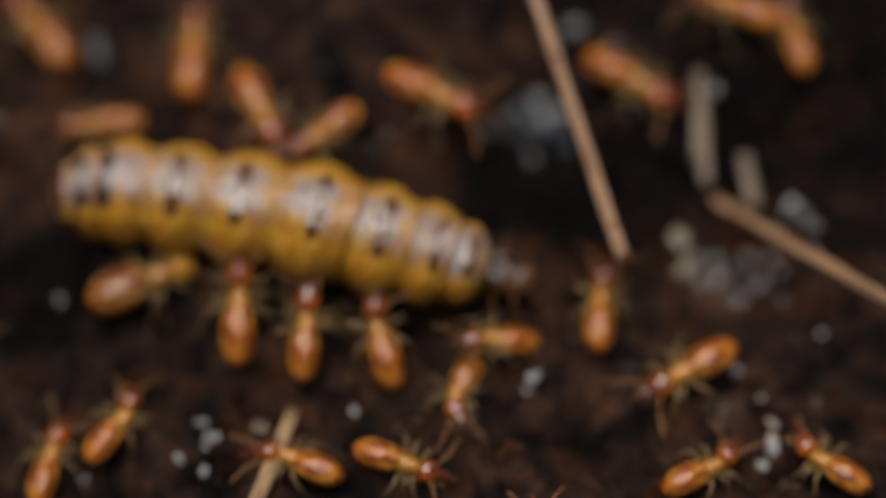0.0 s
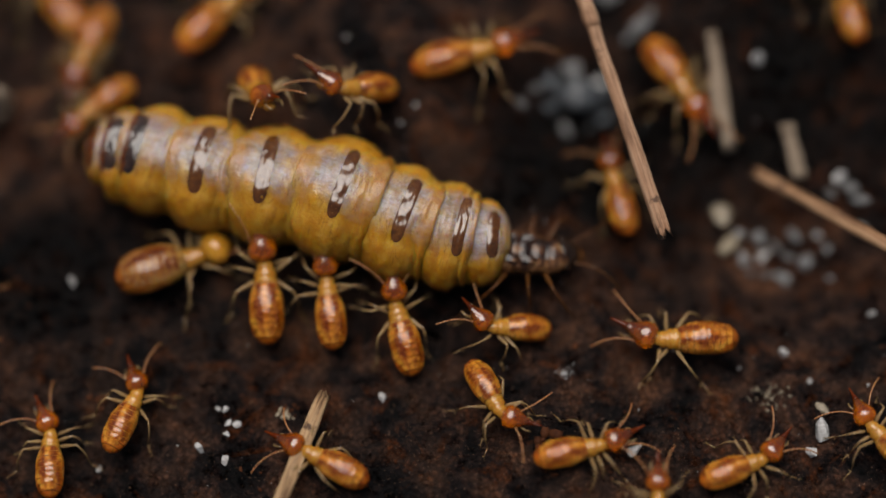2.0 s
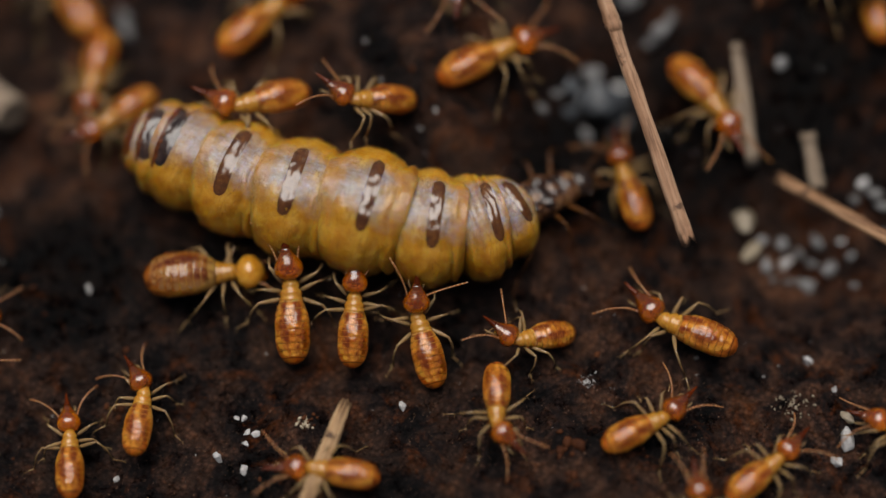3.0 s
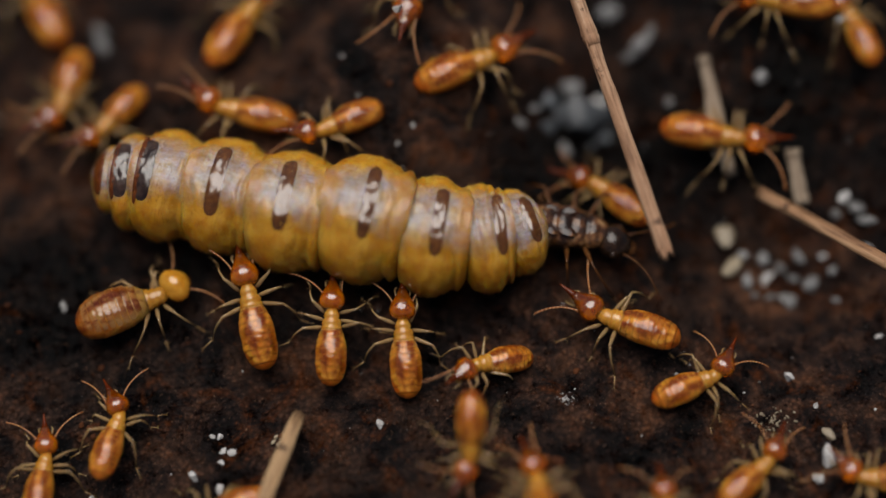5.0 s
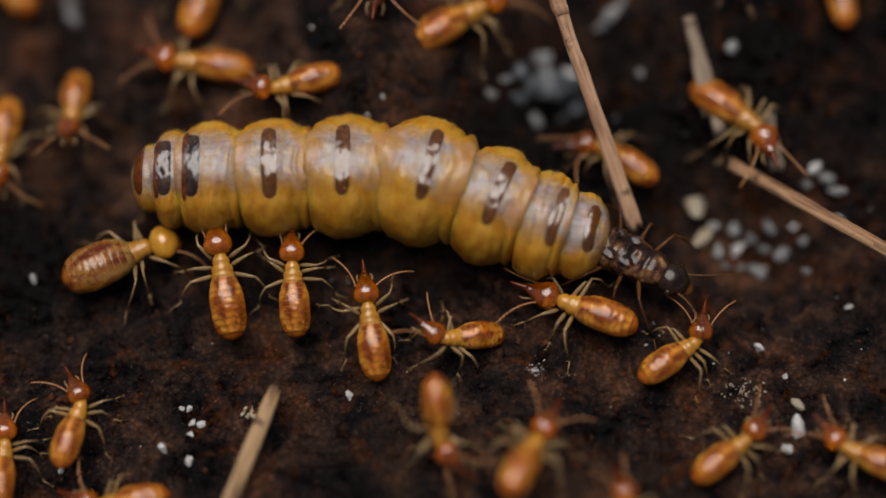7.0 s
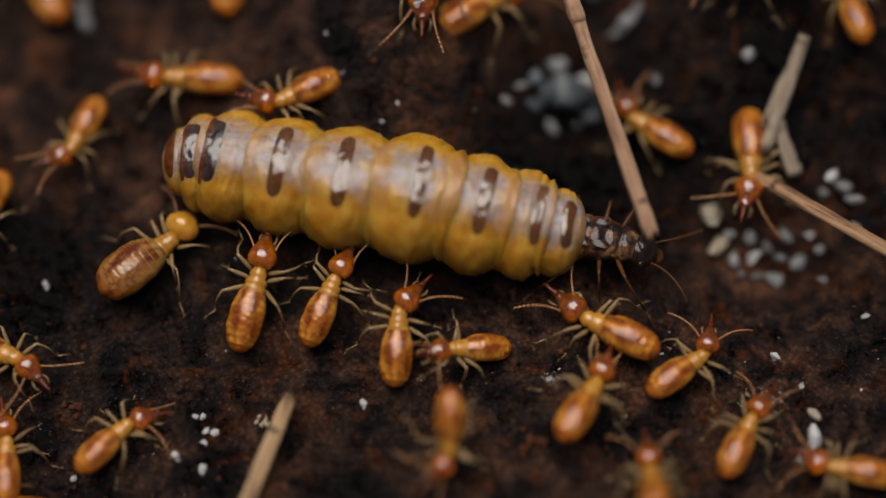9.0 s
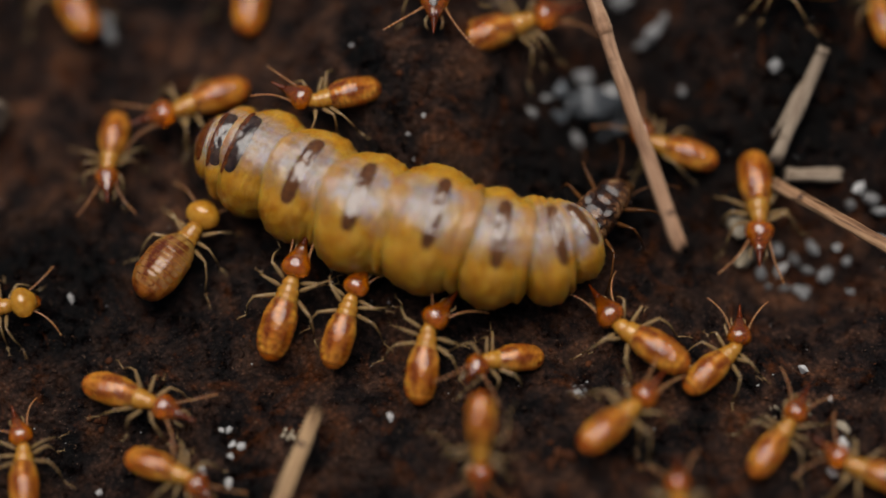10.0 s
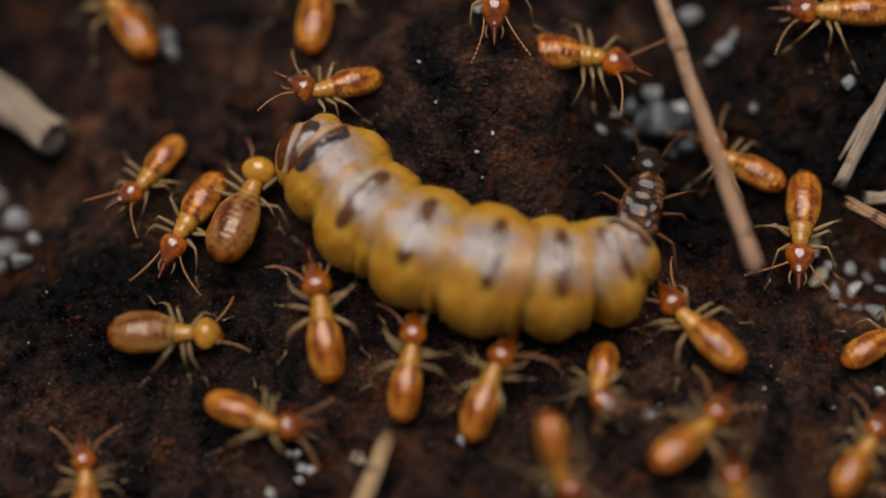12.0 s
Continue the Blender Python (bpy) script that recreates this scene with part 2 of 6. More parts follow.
def mat_thin(name, lo, hi, size, rough=0.35, sss=0.15, coat=0.2, clear=0.0):
    k = Mat(name)
    n = k.noise(size, 4)
    col = k.ramp(n, [(0.3, lo), (0.7, hi)])
    hue = k.ramp(k.random(), [(0.0, (0.85, 0.82, 0.8)), (1.0, (1.1, 1.08, 1.05))])
    k.bump(k.noise(size * 0.3, 3), 0.25, 0.02)
    return k.done(k.mix(1.0, col, hue, "MULTIPLY"), rough, spec=0.12, sss=sss, radius=(1.0, 0.40, 0.08), sss_mm=0.12, coat=coat, coat_rough=0.08, clear=clear)


def mat_antenna(name, joint, bead, pitch):
    """Brown beads with pale joints between them."""
    k = Mat(name)
    saw = k.math("FRACT", k.math("DIVIDE", k.math("DIVIDE", k.axis(0), MM), pitch))
    col = k.ramp(saw, [(0.0, joint), (0.22, bead), (0.70, bead), (0.95, joint)])
    hue = k.ramp(k.noise(0.3, 3), [(0.3, (0.75, 0.72, 0.70)), (0.7, (1.15, 1.12, 1.1))])
    return k.done(k.mix(1.0, col, hue, "MULTIPLY"), 0.35, spec=0.2, sss=0.15, radius=(1.0, 0.40, 0.08), sss_mm=0.1, coat=0.4, coat_rough=0.1)


def mat_head(name, lo, hi, front):
    k = Mat(name)
    x = k.math("DIVIDE", k.axis(0), MM)
    y = k.math("ABSOLUTE", k.math("DIVIDE", k.axis(1), MM))
    n = k.noise(0.26, 4, 0.65)
    col = k.ramp(n, [(0.34, lo), (0.64, hi)])
    # darker in the middle of the head behind the snout, fading outwards
    core = k.math("ADD", k.math("ADD", y, k.math("ABSOLUTE", k.math("SUBTRACT", k.math("MULTIPLY", x, 0.8), 0.36))), k.math("MULTIPLY", k.math("SUBTRACT", n, 0.5), 0.45))
    col = k.mix(k.ramp(core, [(0.10, (0.45,)), (0.34, (0.0,))]), col, front)
    fade = k.ramp(k.math("ADD", x, k.math("MULTIPLY", k.math("SUBTRACT", n, 0.5), 0.3)), [(0.40, (0.0,)), (0.90, (1.0,))])
    col = k.mix(k.math("MULTIPLY", fade, 0.85), col, front)
    hue = k.ramp(k.random(), [(0.0, (0.75, 0.70, 0.68)), (1.0, (1.1, 1.1, 1.1))])
    k.bump(k.noise(0.12, 4, 0.6), 0.5, 0.035)
    return k.done(k.mix(1.0, col, hue, "MULTIPLY"), 0.2, spec=0.15, sss=0.10, radius=(1.0, 0.30, 0.04), sss_mm=0.25, coat=1.0, coat_rough=0.07, clear=0.55, coat_ior=1.6)


def mat_straw(name, lo, mid, hi, spots=0.7, fibres=0.42):
    k = Mat(name)
    grain = k.noise(0.30, 5, 0.65, stretch=(0.06, 1.0, 1.0))
    blot = k.noise(0.7, 5, 0.75)
    col = k.ramp(grain, [(0.28, lo), (0.5, mid), (0.75, hi)])
    fibre = k.ramp(k.noise(0.12, 4, 0.7, stretch=(0.05, 1.0, 1.0)), [(0.36, (1.0,)), (0.46, (0.0,))])
    col = k.mix(k.math("MULTIPLY", fibre, fibres), col, (0.085, 0.042, 0.022))
    dirt = k.ramp(blot, [(0.60, (0.0,)), (0.66, (1.0,))])
    col = k.mix(k.math("MULTIPLY", dirt, spots), col, (0.05, 0.025, 0.015))
    k.bump(k.math("ADD", grain, k.math("MULTIPLY", blot, 0.5)), 0.8, 0.12)
    return k.done(col, 0.62, spec=0.3)


def mat_grain(name, lo, hi, rough=0.35):
    k = Mat(name)
    n = k.noise(0.25, 4)
    col = k.ramp(n, [(0.3, lo), (0.7, hi)])
    hue = k.ramp(k.random(), [(0.0, (0.55, 0.53, 0.52)), (1.0, (1.1, 1.1, 1.1))])
    k.bump(n, 0.5, 0.06)
    return k.done(k.mix(1.0, col, hue, "MULTIPLY"), rough, spec=0.5, sss=0.15, radius=(1, 1, 1), sss_mm=0.1)


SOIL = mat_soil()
SAND_SPECK = mat_grain("sand_speck", (0.30, 0.29, 0.28), (0.55, 0.54, 0.53))
RUSTY = mat_thin("rusty_crumb", (0.028, 0.009, 0.0045), (0.080, 0.028, 0.011), 0.4, 0.8, 0.0, 0.0)
MEMBRANE = mat_queen()
TERGITE = mat_tergite()
WETPLATE = mat_sheen_plate()
GLOSSPLATE = mat_gloss_plate()
QTHORAX = mat_queen_thorax()
QHEAD = mat_dark_head()
ABDOMEN = mat_abdomen("soldier_abdomen", (0.54, 0.104, 0.0010), (0.13, 0.015, 0.0004), (0.70, 0.295, 0.036), 0.45, (0.62, 0.335, 0.065))
WABDOMEN = mat_abdomen("worker_abdomen", (0.36, 0.090, 0.005), (0.090, 0.013, 0.0010), (0.52, 0.24, 0.034), 0.43, (0.44, 0.29, 0.085), 0.3, 0.50, 0.225)
THORAX = mat_thin("soldier_thorax", (0.38, 0.140, 0.008), (0.56, 0.290, 0.044), 0.12, 0.25, 0.15, 0.7, 0.25)
PLATE = mat_plate("soldier_back_plate", (0.17, 0.026, 0.0008), (0.54, 0.142, 0.0036), (0.76, 0.340, 0.038), 0.200, 0.65)
WPLATE = mat_plate("worker_back_plate", (0.105, 0.014, 0.0012), (0.24, 0.062, 0.007), (0.38, 0.185, 0.050), 0.225, 0.3)
HEAD = mat_head("soldier_head", (0.34, 0.058, 0.0005), (0.70, 0.195, 0.0020), (0.085, 0.012, 0.0006))
NASUS = mat_thin("soldier_nasus", (0.045, 0.007, 0.0009), (0.11, 0.018, 0.0012), 0.3, 0.18, 0.0, 0.25)
WHEAD = mat_thin("worker_head", (0.50, 0.20, 0.012), (0.72, 0.38, 0.045), 0.35, 0.16, 0.05, 0.8, 0.40)
LEG = mat_thin("pale_leg", (0.160, 0.092, 0.036), (0.30, 0.205, 0.100), 0.3, 0.25, 0.1, 0.5, 0.15)
ANTENNA = mat_antenna("antenna", (0.50, 0.30, 0.16), (0.24, 0.085, 0.022), 0.097)
QLEG = mat_thin("queen_leg", (0.045, 0.015, 0.004), (0.10, 0.040, 0.011), 0.3, 0.3, 0.1)
SETA = mat_thin("pale_seta", (0.248, 0.1488, 0.0434), (0.372, 0.248, 0.0992), 0.3, 0.4, 0.0, 0.0)
STRAW = mat_straw("dry_straw", (0.17, 0.080, 0.042), (0.31, 0.172, 0.098), (0.47, 0.31, 0.20), 0.85, 0.6)
STRAW2 = mat_straw("weathered_straw", (0.12, 0.055, 0.026), (0.25, 0.130, 0.064), (0.42, 0.27, 0.15), 0.9, 0.8)
PALESTRAW = mat_straw("pale_straw", (0.19, 0.102, 0.046), (0.35, 0.215, 0.108), (0.45, 0.31, 0.175), 0.9, 0.85)
GREYSTICK = mat_straw("grey_stick", (0.13, 0.092, 0.066), (0.25, 0.19, 0.135), (0.37, 0.30, 0.225), 0.4)
SAND = mat_grain("pale_sand", (0.30, 0.29, 0.275), (0.56, 0.55, 0.54), 0.2)
GREYSAND = mat_grain("grey_sand", (0.10, 0.099, 0.098), (0.29, 0.288, 0.285))
PEBBLE = mat_grain("dark_pebble", (0.028, 0.032, 0.037), (0.13, 0.145, 0.158), 0.25)
TANSAND = mat_grain("tan_sand", (0.216, 0.1728, 0.1152), (0.36, 0.3024, 0.216))


# ---- mesh helpers (millimetres in, metres out) ----
def part(name, bm, material, parent=None, label="", at=None, smooth=True):
    me = bpy.data.meshes.new(name)
    bm.transform(Matrix.Scale(MM, 4))
    bmesh.ops.recalc_face_normals(bm, faces=bm.faces)
    bm.to_mesh(me)
    bm.free()
    me.materials.append(material)
    if smooth:
        me.shade_smooth()
    ob = new(name, me)
    if parent:
        ob.parent = parent
    if at:
        ob.matrix_basis = at
    if label:
        ob["label"] = label
    return ob


def skin(bm, secs, n=16, wob=None):
    """Skin round sections (x, cy, cz, ry, rz), closed at both ends. wob(angle, section) scales the radius."""
    loops = []
    for i, (x, cy, cz, ry, rz) in enumerate(secs):
        lp = []
        for j in range(n):
            a = TAU * j / n
            w = wob(a, i) if wob else 1.0
            lp.append(bm.verts.new((x, cy + math.cos(a) * ry * w, cz + math.sin(a) * rz * w)))
        loops.append(lp)
    for a, b in zip(loops, loops[1:]):
        for j in range(n):
            bm.faces.new((a[j], a[(j + 1) % n], b[(j + 1) % n], b[j]))
    bm.faces.new(list(reversed(loops[0])))
    bm.faces.new(loops[-1])
    return bm


def tube(bm, pts, radii, n=7):
    """A round tube along points, closed at its ends."""
    pts = [Vector(p) for p in pts]
    loops = []
    side = None
    for i, p in enumerate(pts):
        d = (pts[min(i + 1, len(pts) - 1)] - pts[max(i - 1, 0)]).normalized()
        if side is None:
            side = d.orthogonal().normalized()
        side = (side - d * side.dot(d)).normalized()
        up = d.cross(side)
        r = radii[i] if isinstance(radii, (list, tuple)) else radii
        loops.append([bm.verts.new(p + (side * math.cos(TAU * j / n) + up * math.sin(TAU * j / n)) * r) for j in range(n)])
    for a, b in zip(loops, loops[1:]):
        for j in range(n):
            bm.faces.new((a[j], a[(j + 1) % n], b[(j + 1) % n], b[j]))
    bm.faces.new(list(reversed(loops[0])))
    bm.faces.new(loops[-1])
    return bm


def lerp(table, x):
    for (x0, y0), (x1, y1) in zip(table, table[1:]):
        if x <= x1:
            u = max(0.0, (x - x0) / (x1 - x0))
            return y0 + (y1 - y0) * u
    return table[-1][1]


# ---- ground: one sheet, finest where it is seen ----
def rise(x, y):
    """Mounds and hollows of the soil, in millimetres: one mound behind the queen, one beyond the straws,
    a hollow off her tail, one before it, and shallow ones in which the pebbles and the sand lie."""
    forms = ((3.2, -2.0, 6.0, 4.5, 4.0), (2.2, 10.0, 7.0, 4.0, 4.0), (-3.4, -19.5, 4.0, 4.0, 6.0), (-1.3, 4.3, 4.2, 2.0, 2.0), (-1.2, 10.5, -1.0, 2.5, 2.0), (-1.5, -12.5, -10.0, 5.0, 5.0))
    return sum(h * math.exp(-((x - cx) / sx) ** 2 - ((y - cy) / sy) ** 2) for h, cx, cy, sx, sy in forms)


def height(x, y):
    """Relief of the soil, in millimetres."""
    h = rise(x, y) + 0.55 * noise.noise(Vector((x / 7.0, y / 7.0, 3.1)))
    h += 0.22 * noise.noise(Vector((x / 1.9, y / 1.9, 7.7)))
    h += 0.10 * noise.noise(Vector((x / 0.75, y / 0.75, 1.3)))
    h += 0.05 * noise.noise(Vector((x / 0.33, y / 0.33, 5.9)))
    return h - 0.12


def ground_lines(lo, hi, step):
    inner = list(np.arange(lo, hi + 1e-6, step))
    out, d, g = [], step, 0.0
    while g < 5000:
        d *= 1.35
        g += d
        out.append(g)
    return [lo - g for g in reversed(out)] + inner + [hi + g for g in out]


def build_ground():
    xs, ys = ground_lines(-21, 21, 0.11), ground_lines(-14, 16, 0.11)
    co = [(x * MM, y * MM, height(x, y) * MM if abs(x) < 60 and abs(y) < 60 else rise(x, y) * MM) for y in ys for x in xs]
    w = len(xs)
    faces = [(j * w + i, j * w + i + 1, (j + 1) * w + i + 1, (j + 1) * w + i) for j in range(len(ys) - 1) for i in range(w - 1)]
    me = bpy.data.meshes.new("ground")
    me.from_pydata(co, [], faces)
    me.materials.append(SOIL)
    me.shade_smooth()
    return tagged(new("ground", me), "dark damp crumbly soil with rusty brown patches", "soil", kind="structure")


build_ground()


# ---- crumbs of soil ----
def lump(bm, c, r, rng, squash=0.7):
    m = Matrix.Translation(c) @ Euler((rng.random() * 6, rng.random() * 6, rng.random() * 6)).to_matrix().to_4x4() @ Matrix.Diagonal((r * rng.uniform(0.7, 1.3), r * rng.uniform(0.6, 1.0), r * squash, 1))
    vs = bmesh.ops.create_icosphere(bm, subdivisions=1, radius=1, matrix=m)["verts"]
    for v in vs:
        v.co += (v.co - Vector(c)) * rng.uniform(-0.28, 0.22)


def build_crumbs(name, material, count, rlo, rhi, label, seed, smooth=True):
    rng = random.Random(seed)
    co, faces = [], []
    ico = bmesh.new()
    bmesh.ops.create_icosphere(ico, subdivisions=1, radius=1)
    base = [v.co.copy() for v in ico.verts]
    tris = [[v.index for v in f.verts] for f in ico.faces]
    ico.free()
    for _ in range(count):
        x, y = rng.uniform(-19, 19), rng.uniform(-12, 13)
        r = rlo + (rhi - rlo) * rng.random() ** 3
        turn = Euler((rng.random() * 6, rng.random() * 6, rng.random() * 6)).to_matrix()
        s = Vector((rng.uniform(0.7, 1.3), rng.uniform(0.6, 1.1), rng.uniform(0.5, 0.9)))
        k = len(co)
        for b in base:
            q = turn @ Vector((b.x * s.x, b.y * s.y, b.z * s.z)) * r * rng.uniform(0.55, 1.25)
            co.append(((x + q.x) * MM, (y + q.y) * MM, (height(x, y) + 0.05 * r + q.z) * MM))
        faces += [[k + i for i in t] for t in tris]
    me = bpy.data.meshes.new(name)
    me.from_pydata(co, [], faces)
    me.materials.append(material)
    if smooth:
        me.shade_smooth()
    return tagged(new(name, me), label, "soil", kind="stuff")


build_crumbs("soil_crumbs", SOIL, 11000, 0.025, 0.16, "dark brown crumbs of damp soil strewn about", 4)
# pale chips: partly sand, partly glints of wet soil made as specks
build_crumbs("pale_specks", SAND_SPECK, 520, 0.010, 0.045, "tiny pale specks strewn over the soil as sand and wet glints", 6)
build_crumbs("rusty_crumbs", RUSTY, 600, 0.03, 0.14, "rust-brown flecks of soil strewn about", 5)


def soil_clod(x, y, r, seed, label):
    rng = random.Random(seed)
    top = new("soil_clod")
    top.matrix_basis = mpose(x, y, 0)
    for _ in range(7):
        a, d = rng.uniform(0, 6.3), r * rng.random() ** 0.7
        px, py = d * math.cos(a), d * math.sin(a) * 0.8
        bm = bmesh.new()
        lump(bm, (px, py, height(x + px, y + py) + 0.02), r * rng.uniform(0.25, 0.55), rng)
        part("crumb", bm, RUSTY, top)
    return tagged(top, label, "soil clod")


soil_clod(2.79, -7.47, 0.50, 985, "rust-red crumbly clod of soil")
soil_clod(3.02, -8.28, 0.35, 1000, "rust-red crumbly clod of soil")
soil_clod(-10.91, -5.66, 0.40, 200, "rust-red crumbly clod of soil")
soil_clod(10.11, 0.9, 0.30, 1350, "rust-red crumbly clod of soil")
soil_clod(-4.88, -6.21, 0.26, 458, "rust-red crumbly clod of soil")


# ---- sand grains ----
def grain_mesh(seed, material, sharp=False):
    rng = random.Random(seed)
    bm = bmesh.new()
    long = Vector((rng.uniform(0.85, 1.25), rng.uniform(0.6, 0.95), rng.uniform(0.5, 0.8)))
    for _ in range(17 if sharp else 22):
        p = Vector((rng.gauss(0, 1), rng.gauss(0, 1), rng.gauss(0, 1))).normalized() * rng.uniform(0.7, 1.08)
        bm.verts.new((p.x * long.x, p.y * long.y, p.z * long.z))
    hull = bmesh.ops.convex_hull(bm, input=bm.verts)
    bmesh.ops.delete(bm, geom=[v for v in hull["geom_interior"]], context="VERTS")
    bmesh.ops.bevel(bm, geom=bm.edges[:], offset=0.07 if sharp else 0.12, segments=1, affect="EDGES", clamp_overlap=True)
    for v in bm.verts:
        v.co *= 1.0 + 0.10 * noise.noise(v.co * 2.2 + Vector((seed, 0, 0)))
    me = bpy.data.meshes.new("sand_grain")
    bm.transform(Matrix.Scale(MM, 4))
    bm.to_mesh(me)
    bm.free()
    me.materials.append(material)
    if not sharp:
        me.shade_smooth()
    return me


GRAINS = {k: [grain_mesh(s + 10 * i, m, k == "white") for s in range(7)] for i, (k, m) in enumerate((("white", SAND), ("grey", GREYSAND), ("tan", TANSAND), ("dark", PEBBLE)))}
grain_rng = random.Random(11)


def grain(x, y, size, shade="white", label="", group="sand grains on the soil", stretch=1.0, lift=0.0):
    ob = new("sand_grain", grain_rng.choice(GRAINS[shade]))
    ob.matrix_basis = mpose(x, y, height(x, y) + size * 0.38 + lift, grain_rng.uniform(-25, 25), grain_rng.uniform(-25, 25), grain_rng.uniform(0, 360))
    ob.scale = (size * stretch, size * grain_rng.uniform(0.75, 1.0), size * grain_rng.uniform(0.7, 0.95))
    text = {"white": "small pale translucent sand grain lying on dark soil", "grey": "rounded grey sand grain lying on dark soil", "tan": "small tan sand grain lying on dark soil", "dark": "dark blue-grey glassy pebble half sunk in soil"}[shade]
    return tagged(ob, label or text, "sand grain", group)


grain(-2.15, -5.83, 0.20, "white")
grain(-6.95, -6.2, 0.15, "white")
grain(-7.16, -6.17, 0.11, "white")
grain(-6.81, -6.64, 0.16, "white")
grain(-6.87, -7, 0.18, "white")
grain(-6.54, -6.7, 0.15, "white")
grain(-7.62, -7.38, 0.24, "white")
grain(-6.88, -7.8, 0.18, "white")
grain(11.19, -6.93, 0.42, "white")
grain(10.17, -4.2, 0.25, "white")
grain(10.94, -5.28, 0.15, "white")
grain(-1.18, 3.24, 0.08, "white")
grain(-1.65, 2.74, 0.08, "white")
grain(0.02, -5.2, 0.09, "white")
grain(10.85, -7.54, 0.26, "white")
grain(11.23, -6.2, 0.24, "tan")
grain(8.62, 0.56, 0.53, "tan")
grain(8.81, -0.34, 0.46, "tan")
grain(9.2, 0.09, 0.27, "grey")
grain(9.34, -0.7, 0.36, "grey")
grain(9.88, 0.03, 0.35, "grey")
grain(9.96, -0.56, 0.39, "white")
grain(10.93, 0.11, 0.36, "grey")
grain(11.37, -0.73, 0.44, "grey")
grain(10.52, -1.23, 0.44, "grey")
grain(11.99, -0.36, 0.25, "grey")
grain(11.99, -1.39, 0.22, "grey")
grain(9.99, -1.17, 0.24, "grey")
grain(12.4, 1.67, 0.39, "white")
grain(12.08, 1.18, 0.31, "grey")
grain(12.96, 0.91, 0.36, "grey")
grain(12.72, 1.28, 0.36, "grey")
grain(13.06, 0.2, 0.20, "white")
grain(10.4, -0.17, 0.24, "grey")
grain(10.84, -0.51, 0.24, "grey")
grain(9.54, -1.13, 0.19, "grey")
grain(11.7, 0.08, 0.17, "white")
grain(3.16, 5.08, 0.42, "dark")
grain(3.08, 4.22, 0.31, "dark")
grain(2.2, 3.95, 0.27, "grey")
grain(3.9, 5.61, 0.46, "grey")
grain(3.5, 4.87, 0.37, "dark")
grain(4.97, 4.17, 0.37, "dark")
grain(5.07, 5.11, 0.31, "dark")
grain(3.67, 3.69, 0.31, "grey")
grain(2.65, 4.62, 0.24, "grey")
grain(6.16, 6.74, 0.55, "grey")
grain(6.42, 7.16, 0.37, "grey")
grain(5.78, 6.56, 0.37, "grey")
grain(5.13, 8.19, 0.46, "grey")
grain(6.94, 4.81, 0.24, "grey")
grain(9.78, 5.05, 0.33, "grey")
grain(-11.52, 7.85, 0.42, "grey")
grain(-11.38, 7.19, 0.37, "grey")
grain(4.31, 4.79, 1.20, "dark")
grain(4.8, 5.39, 0.27, "white")
grain(4.51, 3.93, 0.26, "dark")
grain(3.41, 4.49, 0.22, "dark")
grain(3.78, 5.18, 0.27, "grey")
grain(5.1, 4.6, 0.24, "dark")
grain(-16.44, 1.11, 0.55, "grey")
grain(-16.2, 2.16, 0.64, "grey")
grain(-16.69, 0.27, 0.58, "grey")
grain(-15.71, 0.45, 0.46, "grey")
grain(-17.45, 1.93, 0.64, "grey")
grain(-17.04, 3.38, 0.46, "grey")
grain(-15.43, 1.26, 0.31, "grey")
grain(13.05, -2.94, 0.15, "white")
grain(6.8, -4.23, 0.08, "white")
grain(-6.34, -4.1, 0.06, "white")
grain(3.35, -5.16, 0.07, "white")
grain(5.66, -6.25, 0.05, "white")
grain(3.7, -4.79, 0.06, "white")
grain(12.71, -5.43, 0.07, "white")
grain(-2.88, 4.13, 0.08, "white")
grain(-3.41, 5.45, 0.07, "white")
grain(-3.95, 4.79, 0.07, "white")
grain(-10.79, -7.83, 0.13, "white")
grain(-11.96, -1.91, 0.22, "white")
grain(8.84, -4.78, 0.06, "white")
grain(-1.48, 2.12, 0.06, "white")
carried_grain = grain(-2.83, 7.07, 0.25, "white", "clear sand grain carried in a termite's mouth")
held_grain = grain(11.52, 7.74, 0.22, "white", "clear sand grain carried in a termite's mouth")
rolled_grain = grain(2.97, -4.46, 0.30, "white", "pale oblong sand grain pushed over soil", stretch=1.3)


def dust_patch(name, x, y, r, count, rlo, rhi, material, label, seed):
    """A thin scatter of tiny chips, thickest in its middle."""
    rng = random.Random(seed)
    bm = bmesh.new()
    for _ in range(count):
        a, d = rng.uniform(0, TAU), r * rng.random() ** 0.9
        px, py = x + d * math.cos(a), y + d * math.sin(a) * 0.7
        lump(bm, (px, py, height(px, py) + 0.01), rng.uniform(rlo, rhi), rng, 0.5)
    return tagged(part(name, bm, material), label, "dust", kind="stuff")


dust_patch("mould_dust", 3.44, -5.13, 0.34, 60, 0.012, 0.034, SAND_SPECK, "thin bluish-white film of dust on dark soil", 71)
dust_patch("soil_chips", 9.65, -5.75, 0.75, 46, 0.03, 0.085, TANSAND, "loose tan chips of soil lying in a heap", 72)
dust_patch("plant_chips", -5.05, -6.35, 0.32, 16, 0.05, 0.13, TANSAND, "brown flaky plant scrap lying on soil", 73)


